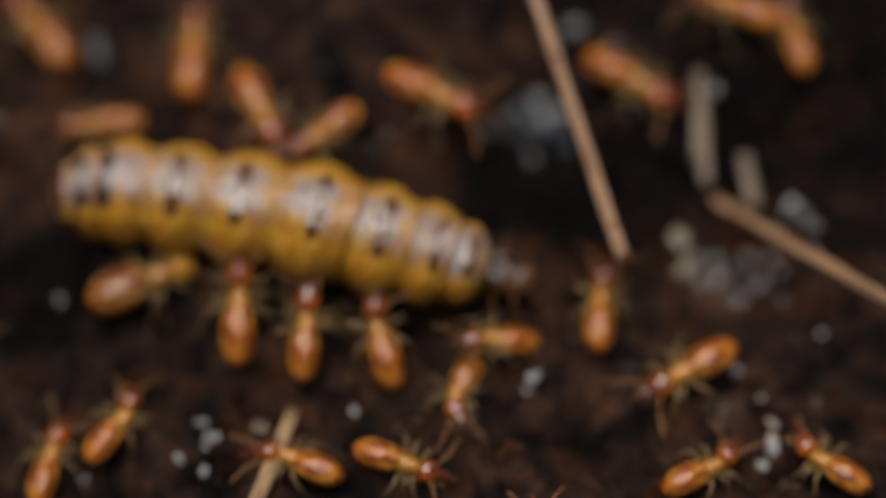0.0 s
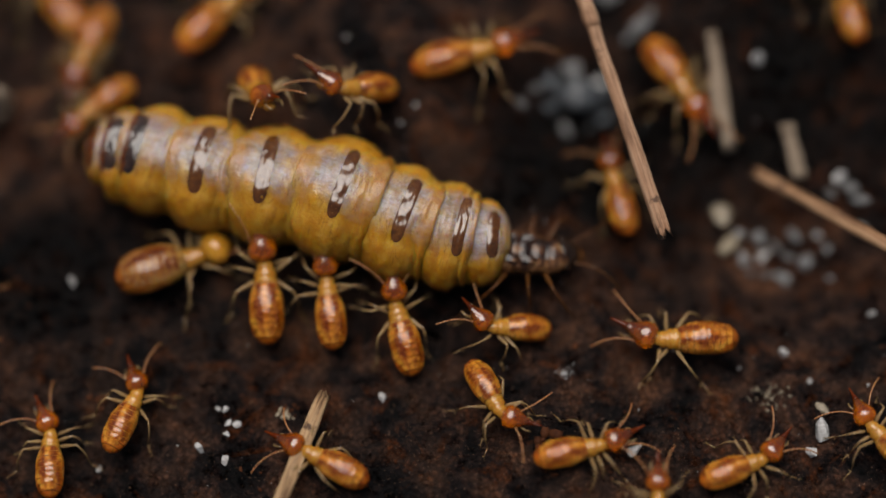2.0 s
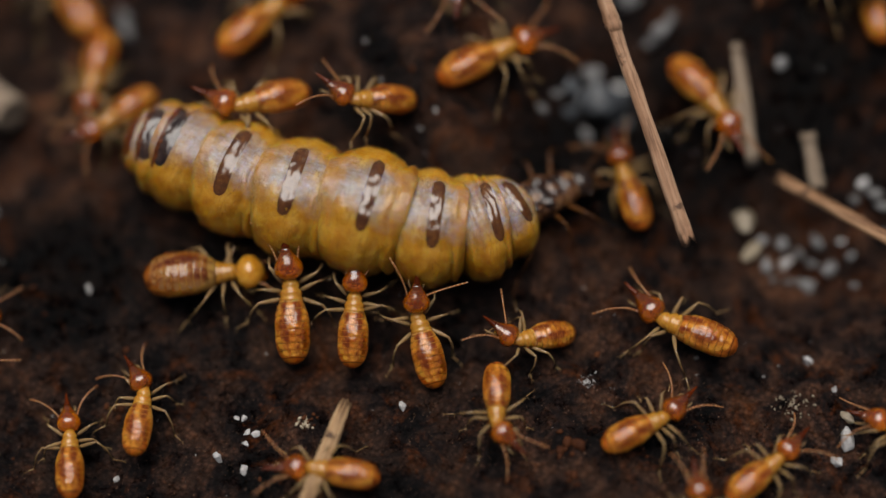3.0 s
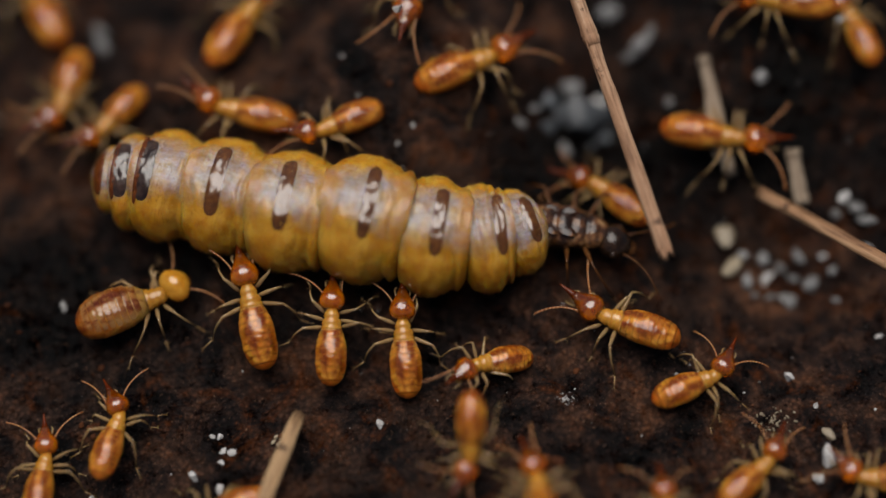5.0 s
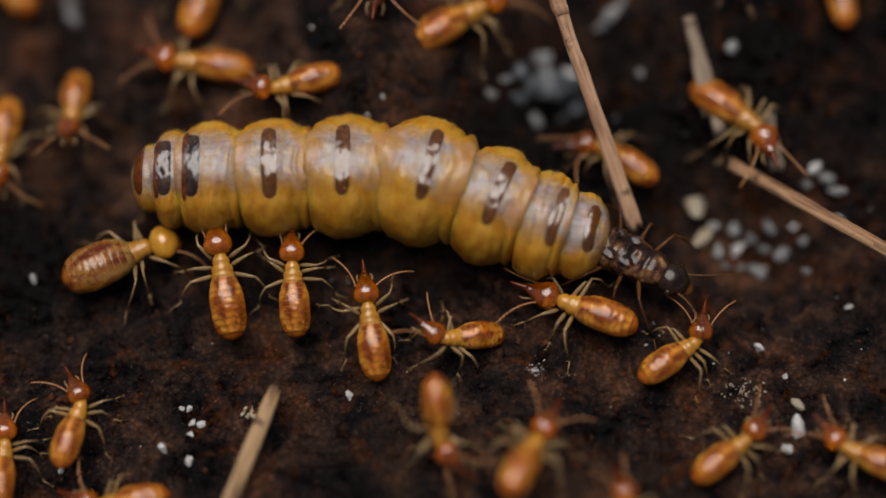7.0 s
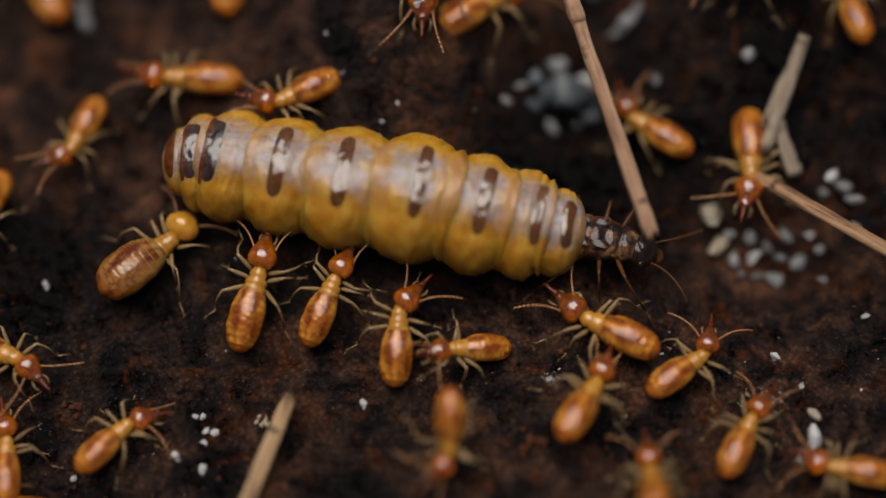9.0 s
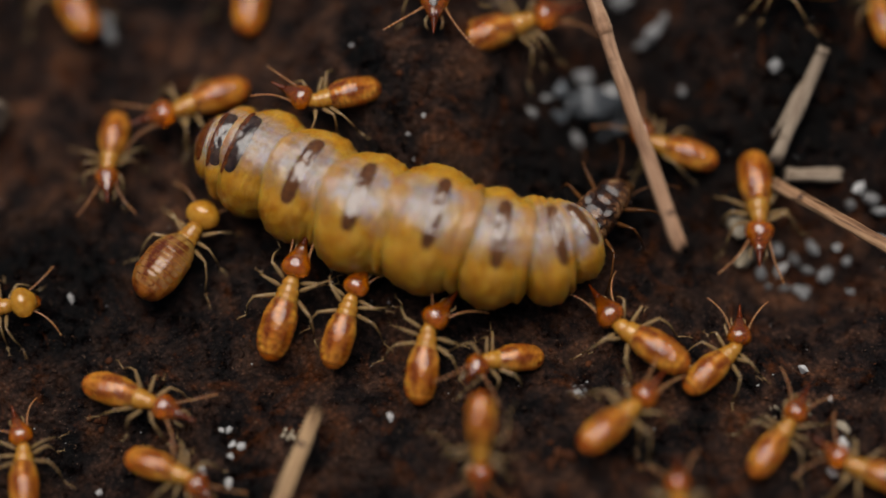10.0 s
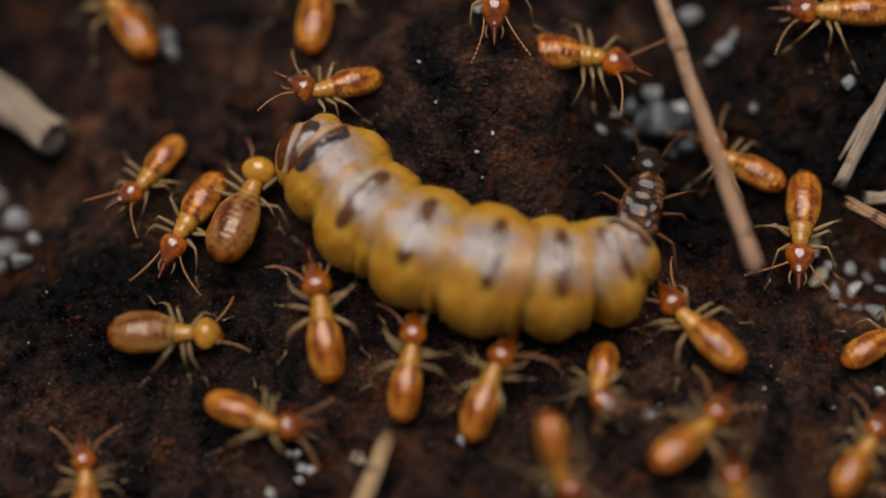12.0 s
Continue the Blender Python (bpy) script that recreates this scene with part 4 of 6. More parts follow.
def build_queen():
    thing = new("queen_termite")
    segs = []
    for i, (length, rf, rm, rb) in enumerate(SEGMENTS):
        bm, secs, wob = segment_mesh(i, length, rf, rm, rb)
        seg = part("abdomen_segment", bm, MEMBRANE, thing, "swollen ochre-yellow membrane with a pale greyish back")
        if i == 0:
            part("tergite", tergite_mesh(secs, wob, -0.42, -0.10, -60, 60, 61), TERGITE, seg, "dark brown plate")
        elif i < 3:
            x = -0.16 if i == 1 else -0.55
            part("tergite", tergite_mesh(secs, wob, x - 0.22, x + 0.24, -28, 46, 60 + i), GLOSSPLATE, seg, "glossy dark brown plate")
            part("tergite", tergite_mesh(secs, wob, x - 0.28, x - 0.10, -32, 52, 60 + i), TERGITE, seg, "dark brown rim of the plate")
        else:
            x = {3: -0.15, 4: -0.15, 5: 0.13, 6: 0.15, 7: 0.36, 8: 0.22}[i]
            w = {3: 0.23, 4: 0.22, 5: 0.20, 6: 0.20, 7: 0.17, 8: 0.18}[i]
            a0, a1 = {3: (-32, 47), 4: (-33, 44), 5: (-34, 42), 6: (-32, 44), 7: (-28, 46), 8: (-28, 46)}[i]
            part("tergite", tergite_mesh(secs, wob, x - w, x + w, a0, a1, 70 + i), WETPLATE, seg, "dark brown plate with a wet gloss")
        bm = bmesh.new()
        rng = random.Random(300 + i)
        for _ in range(int(260 * length)):
            k = rng.randrange(4, 41)
            a = rng.uniform(0, TAU)
            x, r = secs[k][0], secs[k][3] * wob(a, k)
            out = Vector((rng.uniform(-0.5, 0.5), math.cos(a), math.sin(a) * 0.95)).normalized()
            base = Vector((x, math.cos(a) * r, math.sin(a) * r * 0.95))
            side = out.orthogonal().normalized() * 0.006
            tip = base + out * rng.uniform(0.05, 0.12)
            vs = [bm.verts.new(base + side), bm.verts.new(base - side), bm.verts.new(base + out.cross(side)), bm.verts.new(tip)]
            for f in ((0, 1, 3), (1, 2, 3), (2, 0, 3)):
                bm.faces.new([vs[q] for q in f])
        hairs = part("setae", bm, SETA, seg, "fine pale hairs")
        hairs["kind"] = "stuff"
        segs.append(seg)
    bm = bmesh.new()
    skin(bm, [(-1.10, 0, 0, 0.62, 0.6), (-0.90, 0, 0.03, 0.70, 0.60), (-0.55, 0, 0.05, 0.72, 0.58), (-0.45, 0, 0.02, 0.64, 0.50), (-0.36, 0, 0.05, 0.69, 0.57), (0.00, 0, 0.05, 0.69, 0.55), (0.10, 0, 0.02, 0.60, 0.46), (0.20, 0, 0.05, 0.64, 0.50), (0.46, 0, 0.04, 0.60, 0.46), (0.54, 0, 0.0, 0.50, 0.38), (0.62, 0, 0.03, 0.58, 0.42), (0.88, 0, 0.02, 0.54, 0.40), (1.05, 0, 0, 0.42, 0.32), (1.22, 0, 0, 0.28, 0.24)], 26, lambda a, i: 1 + 0.02 * math.sin(a * 5 + i) - 0.05 * math.exp(-((math.sin(a) - 1) / 0.02) ** 2))
    thorax = part("thorax", bm, QTHORAX, thing, "brown mottled thorax plates with wing stumps")
    for side in (1, -1):
        for x in (-0.50, 0.05):
            bm = bmesh.new()
            skin(bm, [(-0.46, side * 0.26, 0.42, 0.05, 0.012), (-0.20, side * 0.34, 0.45, 0.17, 0.02), (0.06, side * 0.38, 0.43, 0.16, 0.02), (0.18, side * 0.40, 0.40, 0.07, 0.015)], 12)
            part("wing_stump", bm, QTHORAX, thorax, at=mpose(x, 0, 0.10))
        for x, sweep in ((0.5, 0.9), (0.0, 0.2), (-0.5, -1.0)):
            bm = leg_mesh(1.5, side, sweep * 1.3, 1.05)
            part("leg", bm, QLEG, thorax, at=mpose(x, side * 0.42, -0.12))
    bm = bmesh.new()
    skin(bm, [(-0.45, 0, 0, 0.2, 0.18), (-0.38, 0, 0, 0.40, 0.34), (-0.2, 0, 0, 0.52, 0.42), (0.05, 0, 0, 0.54, 0.42), (0.25, 0, -0.03, 0.46, 0.36), (0.40, 0, -0.06, 0.34, 0.26), (0.52, 0, -0.10, 0.2, 0.14)], 20)
    head = part("head", bm, QHEAD, thing, "rounded black-brown glossy head")
    for side in (1, -1):
        bm = bmesh.new()
        bmesh.ops.create_uvsphere(bm, u_segments=12, v_segments=8, radius=0.12)
        part("eye", bm, QHEAD, head, at=mpose(0.05, side * 0.48, 0.06))
        part("antenna", antenna_mesh(1.8, side), QLEG, head, at=mpose(0.32, side * 0.34, 0.0))
    bm = bmesh.new()
    skin(bm, [(0, 0, 0, 0.26, 0.14), (0.12, 0, -0.02, 0.28, 0.15), (0.26, 0, -0.05, 0.2, 0.1), (0.34, 0, -0.07, 0.08, 0.05)], 12)
    part("mouthparts", bm, QLEG, head, at=mpose(0.36, 0, -0.14))
    tagged(thing, "long swollen ochre-yellow queen termite with brown-banded back", "termite queen")
    return thing, segs, thorax, head


queen, queen_segments, queen_thorax, queen_head = build_queen()


# ---- what moves ----
def at_time(rows, t):
    for a, b in zip(rows, rows[1:]):
        if t <= b[0]:
            u = max(0.0, (t - a[0]) / (b[0] - a[0]))
            return [p + (q - p) * u for p, q in zip(a, b)]
    return list(rows[-1])


def lying(x, y, z, rz):
    """The pose of a stick that lies along the slope of the soil."""
    c, n = math.cos(radians(rz)), math.sin(radians(rz))
    slope = math.degrees(math.atan2(rise(x + c, y + n) - rise(x - c, y - n), 2.0))
    return mpose(x, y, z + rise(x, y), 0, 0, rz) @ pose(0, 0, 0, 0, -slope, 0)


def crawl(thing, rows, tilt=0.0, lift=0.0, seed=0, nod=0.0, raised=()):
    """Rows: seconds, place of the neck, heading, turn of the head. Raised: seconds, lift, tilt and nod while climbing.
    Legs step as the body goes; antennae sway."""
    rng = random.Random(seed)
    up = list(raised) or [(0, lift, tilt, nod), (12, lift, tilt, nod)]
    keep, nods = [], []
    for t, x, y, rz, hy in rows:
        _, lf, ti, nd = at_time(up, t)
        keep.append((t, mpose(x, y - (0.49 * lf if raised else 0.0), rise(x, y) + (height(x, y) - rise(x, y)) * 0.6 + 0.05 + lf, 0, 0, rz) @ mpose(0, 0, 0.5, 0, ti, 0) @ mpose(0, 0, -0.5)))
        nods.append(nd)
    walk(thing, keep)
    kids = list(thing.children)
    head = [o for o in kids if o.name.startswith("head")][0]
    base = head.matrix_basis.copy()
    walk(head, [(row[0], base @ pose(0, 0, 0, 0, nd + rng.uniform(-5, 5), row[4])) for row, nd in zip(rows, nods)])
    beat = [i * 0.25 for i in range(49)]
    gone, way = 0.0, []
    last = at_time(rows, 0)
    for t in beat:
        now = at_time(rows, t)
        gone += math.hypot(now[1] - last[1], now[2] - last[2]) + abs(now[3] - last[3]) * 0.012
        way.append(gone)
        last = now
    legs = [o for o in kids if o.name.startswith("leg")]
    for j, leg in enumerate(legs):
        x, y, z, side = leg["hip"]
        ph = math.pi * (j % 2) + (0 if side > 0 else math.pi) + rng.uniform(-0.4, 0.4)
        rest = rng.uniform(-26, 26)
        steps = []
        for t, g in zip(beat, way):
            s = math.sin(g * 3.4 + ph)
            c = max(0.0, math.cos(g * 3.4 + ph))
            steps.append((t, mpose(x, y, z, side * (6 * c - 3), 0, side * (rest + 15 * s))))
        walk(leg, steps)
    for ant in [o for o in head.children if o.name.startswith("antenna")]:
        keep = ant.matrix_basis.copy()
        sd = ant["side"]
        a, b, c = rng.uniform(0, 6), rng.uniform(0, 6), rng.uniform(-8, 22)
        walk(ant, [(i * 0.4, keep @ pose(0, 0, 0, 0, 13 * math.sin(i * 0.83 + a) - 4, sd * (c + 20 * math.sin(i * 0.61 + b)))) for i in range(31)])


def motions():
    crawl(soldiers[0], [(0, -5.89, -1.82, 89.25, -0.57), (0.5, -5.92, -1.66, 91.22, 2.6), (1.5, -5.80, -1.57, 94.61, 5.16), (2, -5.78, -1.64, 92.91, 11.99), (2.5, -5.70, -1.84, 94.99, 5.01), (3, -5.57, -2.01, 93.21, 6.24), (5, -6.17, -1.70, 104.04, 0.68), (5.5, -6.17, -1.60, 103.63, 3.43), (6, -6.44, -1.51, 107.15, 7.96), (6.5, -6.22, -1.38, 103.12, -0.36), (7, -6.05, -1.61, 99.72, 4.13), (9, -5.24, -1.77, 73.69, 4.77), (9.5, -5.28, -1.70, 76.69, 0.29), (10, -5.05, -1.66, 72.11, -0.5), (10.5, -5.42, -1.92, 77.32, 1.29), (11, -5.70, -1.83, 83.37, 6.86), (11.5, -6.06, -1.87, 89.19, 5.69), (12, -6.33, -1.62, 98.15, 5.88)], seed=1, raised=[(0, 0.45, -20, -24), (3.2, 0.45, -20, -24), (5, 0.45, -20, 12), (12, 0.45, -20, 12)])
    crawl(soldiers[1], [(0, -3.68, -2.63, 86.32, -1.53), (0.5, -3.63, -2.82, 82.75, 4.62), (1.5, -3.77, -2.43, 89.76, 3.08), (2, -3.89, -2.12, 96.82, 0.18), (2.5, -3.79, -2.22, 95.46, 0.85), (3, -3.61, -2.42, 88.32, -0.88), (5, -3.59, -2.43, 89.11, 0.02), (5.5, -3.62, -2.31, 89.78, 6.64), (6, -3.70, -2.27, 92.01, -4.61), (6.5, -3.90, -2.01, 98.62, -6.26), (7, -3.88, -1.80, 93.86, -1.93), (9, -2.97, -1.98, 65.33, -4.83), (9.5, -3.10, -2.15, 69.35, -9.53), (10, -3.28, -2.20, 71.92, -7.92), (10.5, -3.28, -2.66, 77.88, -2.76), (11, -3.28, -3.11, 71.36, 7.31), (11.5, -3.52, -3.07, 77.52, -8.4), (12, -3.57, -3.08, 80.64, 5.47)], seed=2, raised=[(0, 0.45, -20, -24), (3.2, 0.45, -20, -24), (5, 0.45, -20, 12), (12, 0.45, -20, 12)])
    crawl(soldiers[2], [(0, -1.53, -2.83, 108.46, -22.49), (0.5, -1.68, -2.96, 104.08, -33.06), (1.5, -1.62, -3.02, 103.3, -0.1), (2, -1.79, -2.90, 105.54, -11.01), (2.5, -1.75, -2.84, 104.33, -18.23), (3, -1.75, -3.01, 106.32, -14.9), (5, -1.48, -2.71, 94.84, -5.19), (5.5, -1.56, -2.55, 97.58, -15.86), (6, -1.59, -2.48, 94.8, -18.32), (6.5, -1.63, -2.55, 97.1, -8.09), (7, -1.60, -3.08, 98.73, -2.16), (9, -1.07, -3.00, 85.95, -40.15), (9.5, -1.04, -3.02, 85.24, -29.86), (10, -0.99, -3.17, 81.05, -31.53), (10.5, -1.14, -3.58, 79.55, -11.94), (11, -1.12, -3.73, 75.47, -10.38), (11.5, -1.12, -3.73, 71.63, -20.24), (12, -1.12, -3.70, 68.59, -12.38)], seed=3, raised=[(0, 0.45, -20, -24), (3.2, 0.45, -20, -24), (5, 0.45, -20, 12), (12, 0.45, -20, 12)])
    crawl(soldiers[3], [(0, 1.87, -3.57, -174.85, 24.39), (0.5, 1.6, -3.92, -169.59, -45), (1.5, 1.38, -4.07, -163.5, -45), (2, 1.1, -3.83, -171.01, -45), (2.5, 1.26, -3.92, -162.11, -45), (3, 1.24, -4.01, -160.88, -45), (5, 0.61, -4.21, -160.49, 25.17), (5.5, 0.61, -4.09, -164.45, 4.03), (6, 0.65, -4.01, -163.43, -7.11), (6.5, 0.78, -4.21, -161.15, -45), (7, 0.63, -4.29, -164.28, -45), (9, 0.35, -4.33, -168.46, 13.65), (9.5, 0.48, -4.32, -167.51, -45), (10, 0.54, -4.3, -165.68, 45), (10.5, 0.64, -4.39, -152.88, -33.62), (11, 0.73, -4.5, -146.04, 45), (11.5, 1.02, -4.65, -135.9, -45), (12, 1.78, -4.69, -102.48, 45)], seed=4, raised=[(0, 0.3, -20, -8), (12, 0.3, -20, -8)])
    crawl(soldiers[4], [(0, 1, -5.79, -112.42, 45), (0.5, 0.91, -6.06, -112.79, 45), (1.5, 1.69, -6.76, -63.59, 45), (2, 1.47, -6.67, -62.4, 45), (2.5, 1.14, -6.68, -73.08, -45), (3, 0.66, -6.69, -90.84, 45), (5, 0.53, -7.09, -91.22, -33.92), (6, 0.48, -7.22, -87.89, 45), (7, 0.55, -7.49, -85.29, 43.51), (9, 0.39, -7.6, -91.65, -45), (10, 0.49, -7.34, -90.73, -1.12), (11, 0.69, -7.38, -87.12, 45), (11.5, 0.74, -7.36, -82.73, 45), (12, 0.65, -7.17, -75.99, 45)], seed=5, raised=[(0, 0.1, -14, 0), (3.2, 0.2, 0, 0), (5, 0.6, 34, -25), (12, 0.6, 34, -25)])
    crawl(soldiers[5], [(0, -0.1, -8.03, -19.29, -1.35), (0.5, 1.5, -8.64, -10.83, -14.29), (1.5, 2.85, -7.76, 17.22, -2.67), (2, 4.47, -7.74, 11.57, 14.35), (2.5, 5.43, -7.1, 15.11, 17.89), (3, 5.68, -6.48, 26.24, 19), (5, 7.93, -4.55, 22.37, 41.93), (5.5, 7.98, -4.49, 18.15, 23.98), (6, 8.28, -4.37, 7.98, 44.72), (6.5, 7.95, -4.62, 27.66, 32.64), (7, 8.26, -4.4, 34.03, 45), (9, 8, -4.52, 35.13, 45), (9.5, 7.96, -3.92, 47.92, 45), (10, 8.17, -3.85, 41.46, 45), (10.5, 8.56, -3.49, 36.95, 8.85), (11, 9.1, -3.3, 31.62, 7.84), (11.5, 10.12, -3.02, 24.93, 34), (12, 11.03, -2.36, 29.78, 8.03)], seed=6)
    crawl(soldiers[6], [(0, 7.99, -4.92, -150.82, 4.86), (0.5, 7.71, -5.18, -148.72, 5.61), (1.5, 6.53, -4.42, -173.49, -14.46), (2, 6.27, -4.28, -177.55, -27.57), (2.5, 5.98, -3.75, -190.55, -15.48), (3, 5.68, -3.35, -202.47, -26.56), (5, 4.54, -2.76, -198.36, -20.3), (5.5, 4.33, -2.57, -199.4, -16.25), (6, 4.49, -3.02, -192.24, -19.28), (6.5, 4.16, -3.36, -189.44, -22.53), (7, 4.18, -3.23, -200.26, 0.48), (9, 4.43, -3.47, -206.17, -15.69), (9.5, 4.62, -3.52, -211.85, -15.86), (10, 4.63, -3.31, -214.19, -25.01), (10.5, 4.66, -2.91, -223.37, -25.66), (11, 4.78, -2.76, -228.87, -21.11), (11.5, 4.46, -2.38, -226.89, -19.04), (12, 4.34, -2.25, -224.55, -14.64)], seed=7)
    crawl(soldiers[7], [(0, 5.84, -1.79, 85.42, -7.65), (0.5, 5.9, -0.82, 84.64, -2.32), (1.5, 4.97, 1.03, 109.86, 11.62), (2, 5.03, 1.46, 102.32, -4.63), (2.5, 4.92, 1.86, 104.48, -5.28), (3, 4.68, 1.89, 105.58, -7.84), (5, 4.39, 1.9, 141.79, 20.95), (5.5, 4.56, 2.02, 147.55, 38.63), (6, 4.71, 2.5, 150.94, 12.65), (6.5, 5.02, 2.54, 149.55, 28.22), (7, 5.51, 2.24, 144.95, 45), (9, 6.12, 3.46, 146.29, -41.44), (9.5, 6.04, 2.92, 163.56, -45), (10, 5.85, 3.06, 160.45, -45), (10.5, 5.87, 3.67, 147.23, -41.31), (11, 5.46, 2.92, 165.21, 8.58), (11.5, 5.44, 2.8, 168.37, -5.73), (12, 5.82, 3.2, 151.97, -45)], seed=8)
    crawl(soldiers[8], [(0, 7.52, 5.02, -33.68, 3.2), (0.5, 7.79, 4.69, -35.57, -3.78), (1.5, 7.74, 3.83, -62.57, -10.46), (2, 7.52, 3.79, -60.99, 0.47), (2.5, 7.4, 3.7, -61.9, 6.83), (3, 7.84, 3.39, -54.29, -16.54), (5, 9.02, 2.96, -12.06, 15.96), (5.5, 9.22, 2.88, -11.95, 15.96), (6, 9.41, 2.59, -20.42, -22.84), (6.5, 9.76, 2.43, -29.59, -31.29), (7, 10.43, 2.43, -39.62, -34.62), (9, 9.71, 1.29, -92.48, -13.3), (9.5, 9.18, 0.54, -86.09, -11.76), (10, 9.14, 0.44, -89.35, -4.52), (10.5, 8.68, 0.19, -96.51, -15.04), (11, 8.45, 0.03, -98.7, -5.29), (11.5, 8.36, 0.03, -98.6, -3.03), (12, 8.09, 0.21, -98.76, 2.4)], seed=9)
    crawl(soldiers[9], [(0, 0.92, 4.09, -28.17, 9.26), (0.5, 0.88, 3.98, -35.41, 17.42), (1.5, 1.11, 4.65, -11.11, 25.53), (2, 1.19, 4.93, 14.72, 5.52), (2.5, 1.18, 5.07, 22.76, -6.87), (3, 1.2, 5.18, 27.31, -4.63), (5, 1.28, 5.34, 22.84, 11.84), (5.5, 1.43, 5.41, 19.73, -8.68), (6, 1.42, 5.56, 24.81, 6.26), (6.5, 1.52, 5.73, 28.03, 10.51), (7, 1.93, 6.25, 30.23, 1.09), (9, 2.08, 6.97, 30.5, -7.45), (9.5, 2.24, 6.72, 22.64, -11.91), (10, 2.2, 6.51, 19.51, -7.07), (10.5, 2.26, 6.64, 22.36, -25.22), (11, 2.2, 6.31, 7.88, -17.86), (11.5, 2.34, 6.35, 7.86, -37.07), (12, 2.18, 5.75, -8.35, -19.24)], seed=10)
    crawl(soldiers[10], [(0, -7.88, 7.5, 89.22, 2.82), (0.5, -7.7, 7.59, 83.96, 1.18), (1.5, -7.25, 7.51, 57.83, -0.2), (2, -7.07, 7.42, 48.61, -2.31), (2.5, -6.42, 7.02, 40.6, 4.59), (3, -6.17, 7.2, 44.48, 1.53), (5, -6.22, 7.74, 57.39, 9.58), (5.5, -6.22, 7.88, 62.57, 7.83), (6, -6.37, 8.16, 63.94, 7.72), (6.5, -6.25, 7.86, 62.62, 9.6), (7, -6.6, 8.11, 73.5, 4.64), (9, -6.74, 9.43, 92.05, -0.43), (10, -6.65, 9.12, 87.61, -2.76), (10.5, -6.73, 9.13, 87.56, -2.75), (11, -6.78, 9.08, 91.59, -0.35), (11.5, -6.78, 9.13, 89.48, 1.38), (12, -6.53, 8.98, 83.08, 0.65)], seed=11)
    crawl(soldiers[11], [(0, -5.19, 3.52, -63.92, 3.48), (0.5, -5.59, 3.7, -68.95, -1.01), (1.5, -6.19, 3.67, -82.05, -45), (2, -5.97, 3.41, -75.87, 23.38), (2.5, -6.14, 3.35, -88.37, -0.02), (3, -7.33, 3.58, -156.8, -45), (5, -7.24, 4.16, -189.22, -29.02), (5.5, -7.48, 4.28, -196.9, -22.93), (6, -7.84, 4.79, -194.1, -5.53), (6.5, -8.54, 5.06, -181.58, -8.07), (7, -7.65, 4.85, -186.9, -10.83), (9, -8.44, 4.55, -181.55, -8.89), (9.5, -8.74, 4.3, -174.25, 1.67), (10, -8.9, 3.93, -156.87, -1.07), (10.5, -9.15, 3.16, -136.54, 19.74), (11, -9.24, 2.37, -127.02, 21.11), (11.5, -9.94, 1.82, -127.1, 16.57), (12, -10.65, 0.44, -118.31, 8.4)], seed=12, raised=[(0, 0, 0, 0), (0.5, 0.3, -8, 0), (1.5, 1.2, -36, -5), (2, 1.7, -42, -2), (2.5, 1.7, -45, -8), (3, 1.6, -12, 4), (4.8, 0.5, -6, 0), (5.5, 0, 0, 0), (12, 0, 0, 0)])
    crawl(soldiers[12], [(0, -3.7, 2.82, -140.59, -2.71), (0.5, -3.42, 2.96, -134.12, -21.06), (1.5, -3.83, 3.47, -158.84, -45), (2, -3.54, 3.35, -155.01, -45), (2.5, -3.31, 3.28, -150.28, 44.69), (3, -3.77, 3.27, -163.7, -45), (5, -4.06, 2.93, -154.11, -26.02), (5.5, -4.53, 3.14, -161.38, -45), (6, -4.49, 3.29, -160.9, -34.11), (6.5, -4.48, 3.38, -159.75, -45), (7, -4.54, 3.39, -162.85, -31.36), (9, -4.86, 3.23, -152.13, -39.31), (9.5, -4.59, 3.52, -163.95, -7.61), (10, -4.57, 3.54, -161.67, -45), (10.5, -5.87, 5.01, -157.6, -7.6), (11, -5.92, 4.78, -153.38, -45), (11.5, -6.42, 4.69, -150.99, -45), (12, -6.58, 4.74, -159.64, -45)], seed=13, raised=[(0, 0, 0, 0), (0.5, 0.3, -8, 0), (1.5, 1.1, -32, -5), (2, 1.2, -32, -5), (2.5, 1.2, -32, -5), (3, 0.9, -24, 5), (4.8, 0.1, 0, 0), (9.5, 0, 0, 0), (10.5, 0.6, -10, 0), (12, 0.5, -8, 0)])
    crawl(soldiers[13], [(0, -11.6, 4.21, -173.38, 1.04), (0.5, -11.83, 3.98, -151.71, 2.48), (1.5, -11.78, 3.65, -142.67, 1.5), (2, -11.97, 3.52, -137.76, 8.48), (2.5, -12.04, 3.14, -130.37, 1.92), (3, -11.83, 3.38, -139.54, -10.05), (5, -11.1, 3.72, -126.53, -27.86), (5.5, -11.22, 3.69, -129.48, -45), (6, -11.44, 3.41, -129.38, -45), (6.5, -11.08, 3.31, -109.54, 45), (7, -10.97, 3.03, -90.56, 4.29), (9, -11.4, 2.33, -112.38, -39.75), (9.5, -11.38, 2.24, -105.55, -45), (10, -10.99, 2.11, -95.92, 12.55), (10.5, -11.25, 1.89, -97.5, -1.98), (11, -11.38, 1.83, -101.69, -27.41), (11.5, -11.86, 1.58, -106.61, -21.88), (12, -11.95, 2.2, -123.58, -16.13)], seed=14, raised=[(0, 0, 0, 0), (5, 0, 0, -5), (5.5, 0.2, -10, -25), (6, 0.3, -15, -30), (7, 0.2, -10, -25), (9, 0, 0, -8), (12, 0, 0, -8)])
